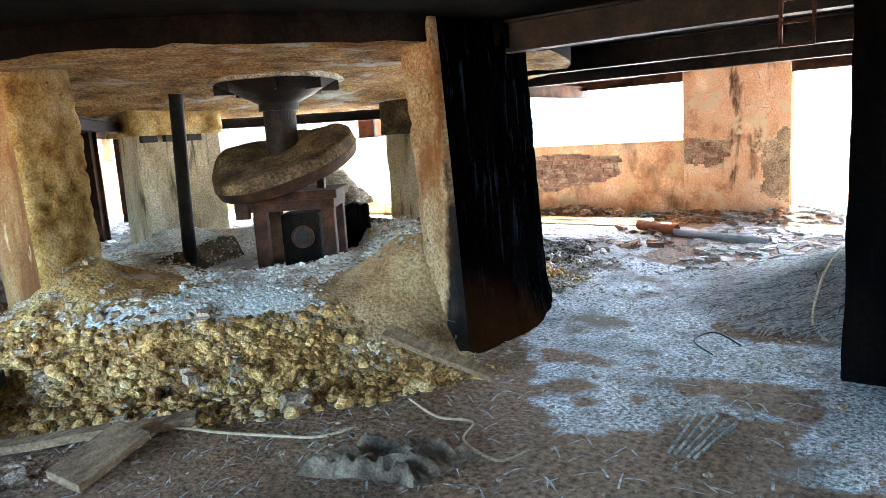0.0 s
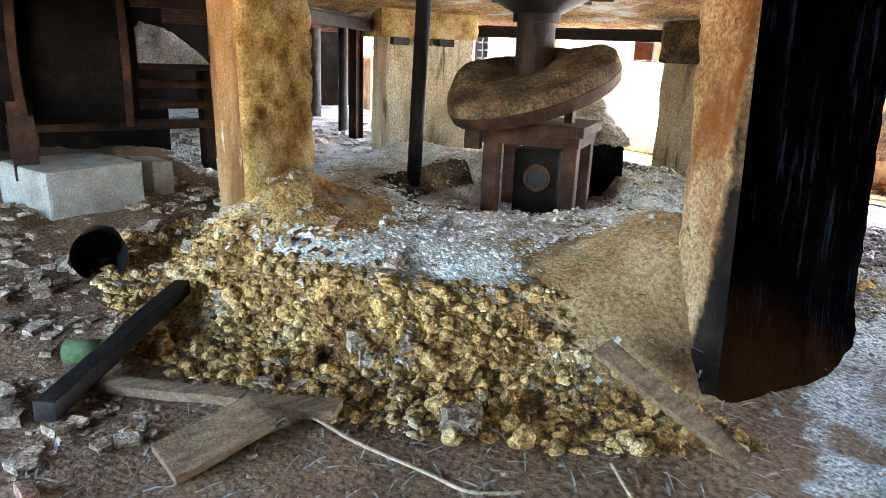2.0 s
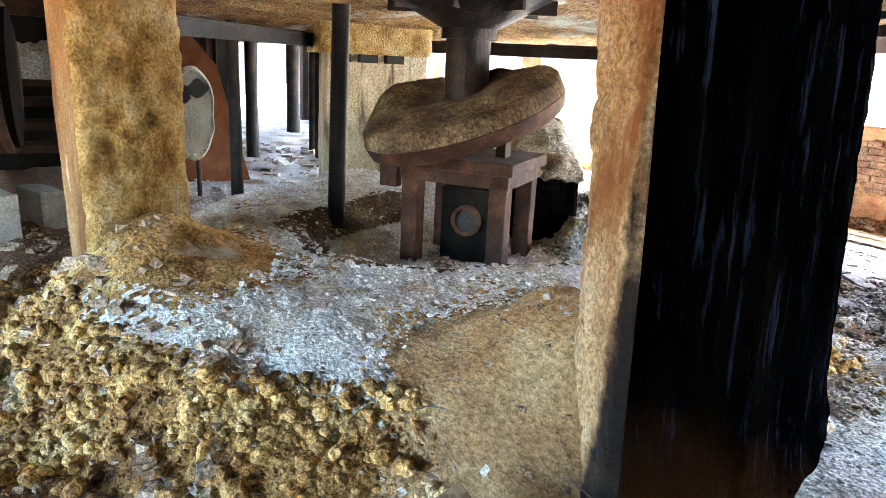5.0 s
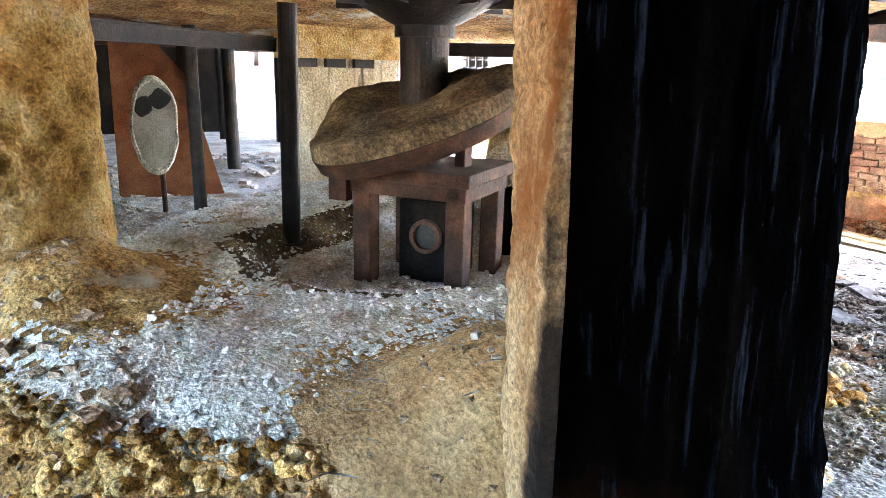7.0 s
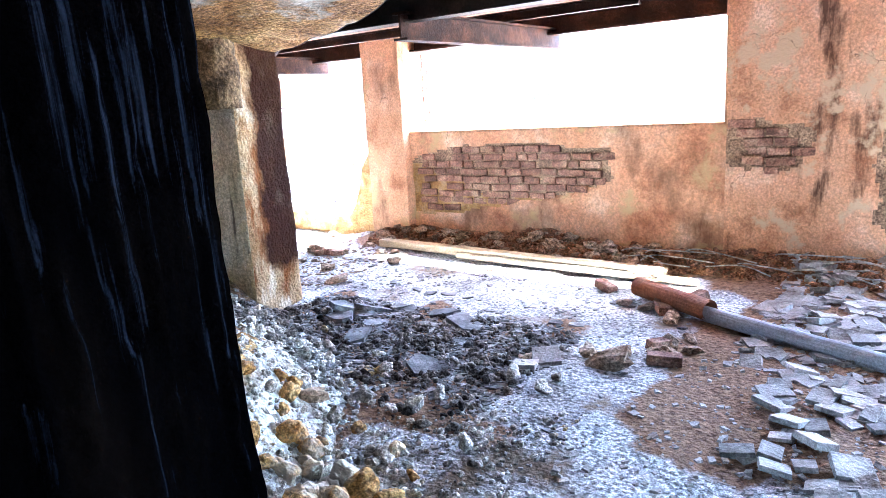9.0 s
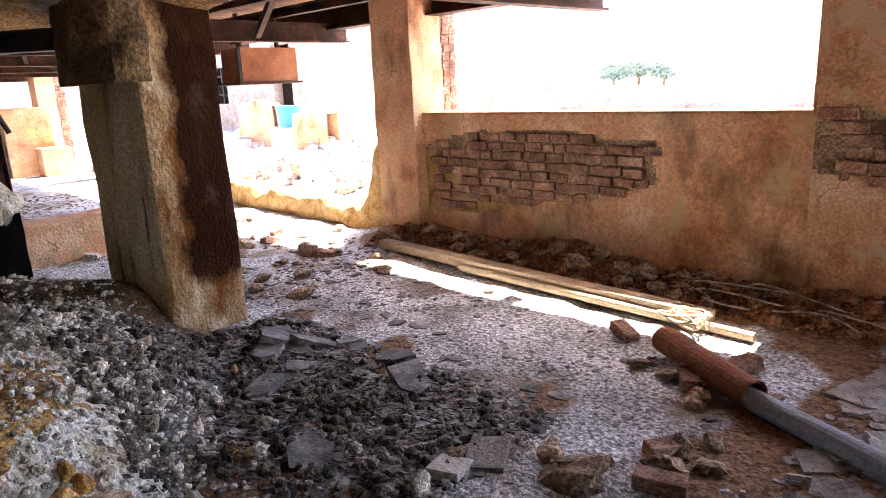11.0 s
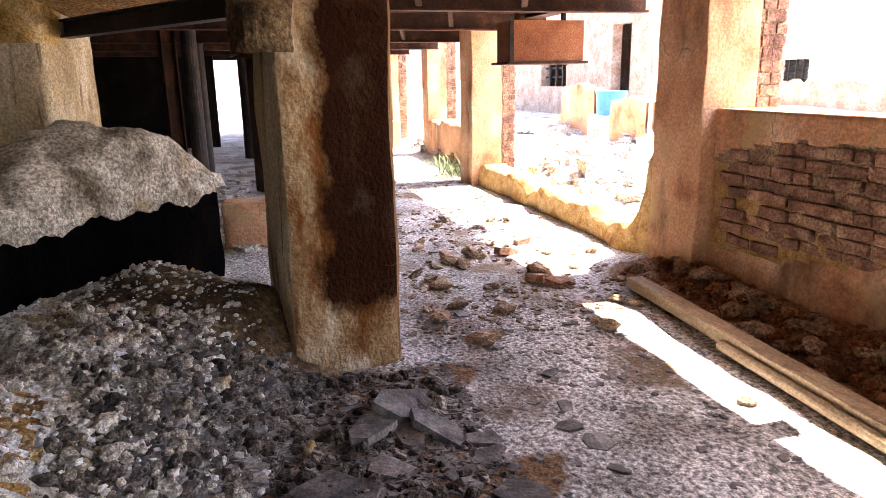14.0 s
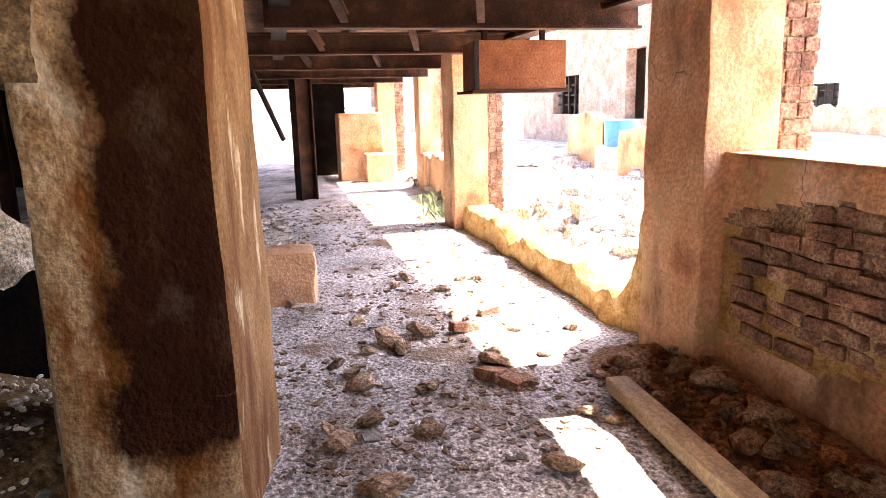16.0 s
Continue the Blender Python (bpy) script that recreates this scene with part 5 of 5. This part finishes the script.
debris("crust_crumbs", WHITECRUST, p, (0.010, 0.06), (0.4, 0.8), "white crust crumbs", "crust crumbs", True, 3)
debris("dark_clods", DARKGRIT, field(2600, -5.2, -2.8, 7.3, 8.9, 123, 0.1), (0.02, 0.10), (0.5, 0.9), "dark lumps of burnt crust beside the column", "crust clods", True, 14)
debris("grey_clods", GREYCRUST, field(9000, -5.4, -2.3, 6.0, 7.8, 23, 0.1), (0.012, 0.06), (0.5, 0.9), "grey crust clods beside the column", "crust clods", True, 4)
debris("slate_chips", SLATE, np.concatenate([field(4500, -6.0, -2.2, 7.4, 10.1, 24, 0.2), field(12000, -5.2, -2.8, 7.5, 8.95, 124, 0.05)]), (0.008, 0.05), (0.15, 0.5), "dark slate chips on the floor", "slate chips", False, 5)
debris("lane_chips", STONE, field(6000, -14, -5.5, 8.6, 11.0, 25, 0.15), (0.008, 0.05), (0.2, 0.6), "stone chips on the floor", "stone chips", False, 6)
debris("wall_foot_rubble", REDSTONE, field(2600, -6.4, -1.0, 10.65, 11.08, 26), (0.02, 0.12), (0.4, 0.8), "small rubble along the wall foot", "rubble", True, 7)
debris("left_rubble", STONE, field(2600, -8.2, -3.2, 0.2, 3.2, 27, 0.2), (0.02, 0.12), (0.3, 0.7), "small rubble on the earth floor", "rubble", False, 8)
debris("foreground_chips", STONE, field(1500, -4.2, 0.4, 1.0, 5.0, 28, 0.2), (0.01, 0.04), (0.3, 0.7), "gravel on the earth floor", "gravel", False, 9)
debris("outside_rubble", RUBBLE, field(2600, -17, -6.4, 11.5, 17, 29), (0.06, 0.34), (0.25, 0.7), "pale rubble in the sun outside", "rubble", False, 10)
debris("corner_rubble", TILE, field(1500, -1.9, 0.6, 8.8, 11.3, 30), (0.03, 0.18), (0.12, 0.4), "broken tile rubble in the corner", "rubble", False, 11)
debris("path_gravel", TILE, field(5000, -3.4, 0.3, 4.2, 9.0, 31, 0.15), (0.008, 0.04), (0.3, 0.7), "pale grit on the floor", "gravel", False, 12)
debris("far_rubble", RUBBLE, field(2500, -14.5, -8.2, 3.2, 9.0, 32, 0.1), (0.04, 0.2), (0.2, 0.6), "rubble on the floor of the far bay", "rubble", False, 13)


def blades(name, n, x0, x1, y0, y1, length, mat, seed, label, cat, rise=0.4, base=None, fall=False):
    r = np.random.RandomState(seed)
    V, F = [], []
    for i in range(n):
        x, y = r.uniform(x0, x1), r.uniform(y0, y1)
        z = level(x, y) if base is None else r.uniform(*base)
        a = r.uniform(0, 6.28) if not fall else r.normal(4.05, 0.4)
        if fall and math.hypot((x - 0.35) / 0.75, (y - 6.9) / 0.95) > r.uniform(1.0, 2.1):
            continue
        L, w = r.uniform(0.5, 1) * length, (r.uniform(0.0025, 0.007) if name != 'straw_heap' else r.uniform(0.004, 0.011))
        d = Vector((math.cos(a), math.sin(a), 0))
        s = Vector((-d.y, d.x, 0)) * w
        p0 = Vector((x, y, z))
        up = rise * r.uniform(0.2, 1)
        p1 = p0 + d * L * 0.5 + Vector((0, 0, L * up * 0.7))
        p2 = p0 + d * L + Vector((0, 0, L * up * 0.3))
        k = len(V)
        V += [p0 - s, p0 + s, p1 + s, p1 - s, p2 + s * 0.3, p2 - s * 0.3]
        F += [(k, k + 1, k + 2, k + 3), (k + 3, k + 2, k + 4, k + 5)]
    me = bpy.data.meshes.new(name)
    me.from_pydata([v[:] for v in V], [], F)
    me.materials.append(mat)
    if fall:
        me.materials.append(DARKSTRAW)
        me.polygons.foreach_set('material_index', np.repeat((r.uniform(0, 1, len(F) // 2) < 0.25).astype(np.int32), 2))
    return tagged(new(name, me), label, cat, kind="stuff")


blades("straw_heap", 11000, -1.2, 0.7, 5.4, 8.4, 0.40, STRAW, 41, "heap of pale dry straw and reeds", "straw", 0.16, fall=True)
blades("hanging_roots", 900, -0.75, 0.3, 11.2, 11.5, 0.5, STRAW, 42, "dry roots and creepers in the broken corner", "creeper", 0.3, (0.1, 1.3))
blades("green_fronds", 160, -12.6, -11.9, 10.9, 11.5, 0.9, LEAF, 43, "green palm fronds by the parapet", "fronds", 0.6)
blades("floor_straw", 700, -3.5, 0.2, 1.0, 5.0, 0.16, STRAW, 44, "bits of straw on the earth", "straw", 0.15)

# ---- far bay and outside ----
bm = bmesh.new()
box(bm, -18.6, -17.7, 10.2, 11.15, -0.05, 1.45, bevel=0.03)
tagged(part("brick_tank", bm, PLASTER), "pale plastered masonry tank", "tank")
bm = bmesh.new()
box(bm, -17.65, -17.2, 10.7, 11.3, -0.05, 0.6, bevel=0.03)
tagged(part("plinth", bm, PLASTER), "low plastered plinth beside the tank", "plinth")
# end wall: stains, and the far bay's shade put into the black
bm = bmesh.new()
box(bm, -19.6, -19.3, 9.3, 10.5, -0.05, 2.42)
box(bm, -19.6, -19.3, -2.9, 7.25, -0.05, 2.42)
tagged(part("wall_west_2", bm, SHADESOOT), "stained end wall, coloured black for the far bay's shade", "wall", kind="structure")
bm = bmesh.new()
box(bm, -8.75, -8.35, 7.7, 9.15, -0.05, 0.42, bevel=0.03)
bmesh.ops.subdivide_edges(bm, edges=[e for e in bm.edges if e.calc_length() > 0.3], cuts=8, use_grid_fill=True)
for v in bm.verts:
    v.co += 0.03 * noise.noise_vector(v.co * 5)
tagged(part("low_plinth", bm, PLASTER), "broken low plastered plinth", "plinth")


def ruin(name, x0, x1, y, h, mat, holes, label, depth=4.0, z0=0.2):
    """A roofless building: a front wall pierced by openings, side walls and dark rooms behind."""
    th = empty(name)
    cuts = sorted({x0, x1, *[v for a in holes for v in a[:2]]})
    for a, b in zip(cuts, cuts[1:]):
        inside = [q for q in holes if q[0] <= a and b <= q[1]]
        z = z0
        for q in sorted(inside, key=lambda v: v[2]):
            if q[2] > z:
                bm = bmesh.new()
                box(bm, a, b, y, y + 0.3, z, q[2])
                part("front_wall", bm, mat, th)
            z = q[3]
        if h > z:
            bm = bmesh.new()
            box(bm, a, b, y, y + 0.3, z, h + 0.25 * math.sin(a * 3))
            part("front_wall", bm, mat, th)
    for d in ((x0, x0 + 0.3, y + 0.3, y + depth), (x1 - 0.3, x1, y + 0.3, y + depth), (x0, x1, y + depth, y + depth + 0.3)):
        bm = bmesh.new()
        box(bm, *d, z0, h)
        part("side_wall", bm, mat, th)
    bm = bmesh.new()
    box(bm, x0 + 0.3, x1 - 0.3, y + 0.4, y + depth, h - 0.3, h - 0.12)
    part("roof", bm, mat, th)
    for q in holes:
        bm = bmesh.new()
        for k in range(1, 4):
            xx = q[0] + (q[1] - q[0]) * k / 4
            box(bm, xx - 0.03, xx + 0.03, y + 0.1, y + 0.16, q[2], q[3])
        for k in range(1, 4):
            zz = q[2] + (q[3] - q[2]) * k / 4
            box(bm, q[0], q[1], y + 0.17, y + 0.22, zz - 0.03, zz + 0.03)
        if q[3] - q[2] < 1.7:
            part("window_bars", bm, DARKSTEEL, th)
        else:
            bm.free()
    return tagged(th, label, "building")


OUTBRICK = material("far_brick", [(0.26, 0.17, 0.12), (0.38, 0.27, 0.2), (0.48, 0.4, 0.33)], 2.5, 0.95, bump=0.3, grain=14)
ruin("ruined_building", -27.5, -17.9, 18.0, 3.9, OUTBRICK, ((-24.6, -22.6, 1.2, 2.4), (-19.7, -18.7, 1.1, 2.9)), "ruined two-storey brick building with dark openings")
ruin("far_building", -42, -36, 14.0, 5.0, OUTBRICK, ((-40.6, -38.6, 1.6, 3.4),), "brick building with a barred window")
ruin("white_building", -37, -29, 36.0, 4.6, WHITEWALL, ((-36, -34.8, 1.2, 2.4), (-33.5, -31.5, 0.8, 2.2)), "pale flat-roofed building in the distance")
for x0, x1, y, h in ((-16.6, -15.0, 15.0, 1.25), (-13.6, -12.4, 14.6, 1.05), (-17.6, -11.0, 15.4, 0.55)):
    ob = rough_wall("ruined_wall", x0, x1, 0.0, h, y, y + 0.3, [PLASTER, MORTAR], None, 0.06, 0.03, 0.5)
    tagged(ob, "stub of a ruined plastered wall", "ruined wall", "ruined walls")
ob = rough_wall("boundary_wall", -26, 8, 0.0, 1.15, 27.0, 27.3, [OUTBRICK, MORTAR], None, 0.12, 0.03, 0.5)
tagged(ob, "long low broken brick boundary wall", "boundary wall")
th = empty("blue_drum", -14.3, 15.0, 0.75)
bm = bmesh.new()
tube(bm, (0, 0, 0), (0, 0, 0.45), 0.28, 0.30, 24)
part("body", bm, BLUE, th)
bm = bmesh.new()
tube(bm, (0, 0, 0.43), (0, 0, 0.47), 0.32, 0.32, 24)
part("rim", bm, BLUE, th)
bm = bmesh.new()
box(bm, -0.4, 0.4, -0.3, 0.3, -0.75, 0)
part("plinth", bm, RUBBLE, th)
tagged(th, "bright blue plastic drum on a rubble plinth", "drum")
bm = bmesh.new()
tube(bm, (-10.2, 13.3, 0.2), (-10.2, 13.3, 2.9), 0.03, 0.03, 10)
tagged(part("thin_post", bm, CONCRETE), "thin pale post standing in the rubble outside", "post")


def tree(x, y, h, seed):
    r = random.Random(seed)
    th = empty("tree", x, y, 0.2)
    bm = bmesh.new()
    tube(bm, (0, 0, 0), (0.1, 0, h * 0.5), 0.16, 0.09, 10)
    tips = []
    for k in range(7):
        a = k * 0.9 + r.random()
        e = Vector((math.cos(a) * h * 0.22, math.sin(a) * h * 0.22, h * (0.6 + 0.3 * r.random())))
        tube(bm, (0.1, 0, h * 0.42), e, 0.06, 0.02, 6)
        tips.append(e)
    part("trunk", bm, WOOD, th)
    V, F = [], []
    for i in range(2600):
        c = r.choice(tips) + Vector([r.gauss(0, h * k) for k in (0.20, 0.20, 0.09)])
        n = Vector([r.gauss(0, 1) for _ in range(3)]).normalized()
        u = n.orthogonal().normalized() * 0.09
        w = n.cross(u) * 0.6
        k = len(V)
        V += [(c - u)[:], (c + w)[:], (c + u)[:], (c - w)[:]]
        F.append((k, k + 1, k + 2, k + 3))
    me = bpy.data.meshes.new("crown")
    me.from_pydata(V, [], F)
    me.materials.append(FARLEAF)
    ob = new("crown", me)
    ob.parent = th
    return tagged(th, "small leafy tree beyond the boundary wall", "tree", "trees")


tree(-27, 50, 2.1, 1)
tree(-25.6, 51, 2.3, 3)
tree(-24.2, 52, 2.0, 4)
tree(-36, 43, 3.0, 2)

# brickwork that the fallen plaster shows
course_bricks(wall_north, patch_main, -5.95, -3.2, 0.42, 1.25, WY0, 2)
course_bricks(wall_pier, patch_right, -2.44, -1.7, 0.7, 1.35, WY0 - 0.02, 3)
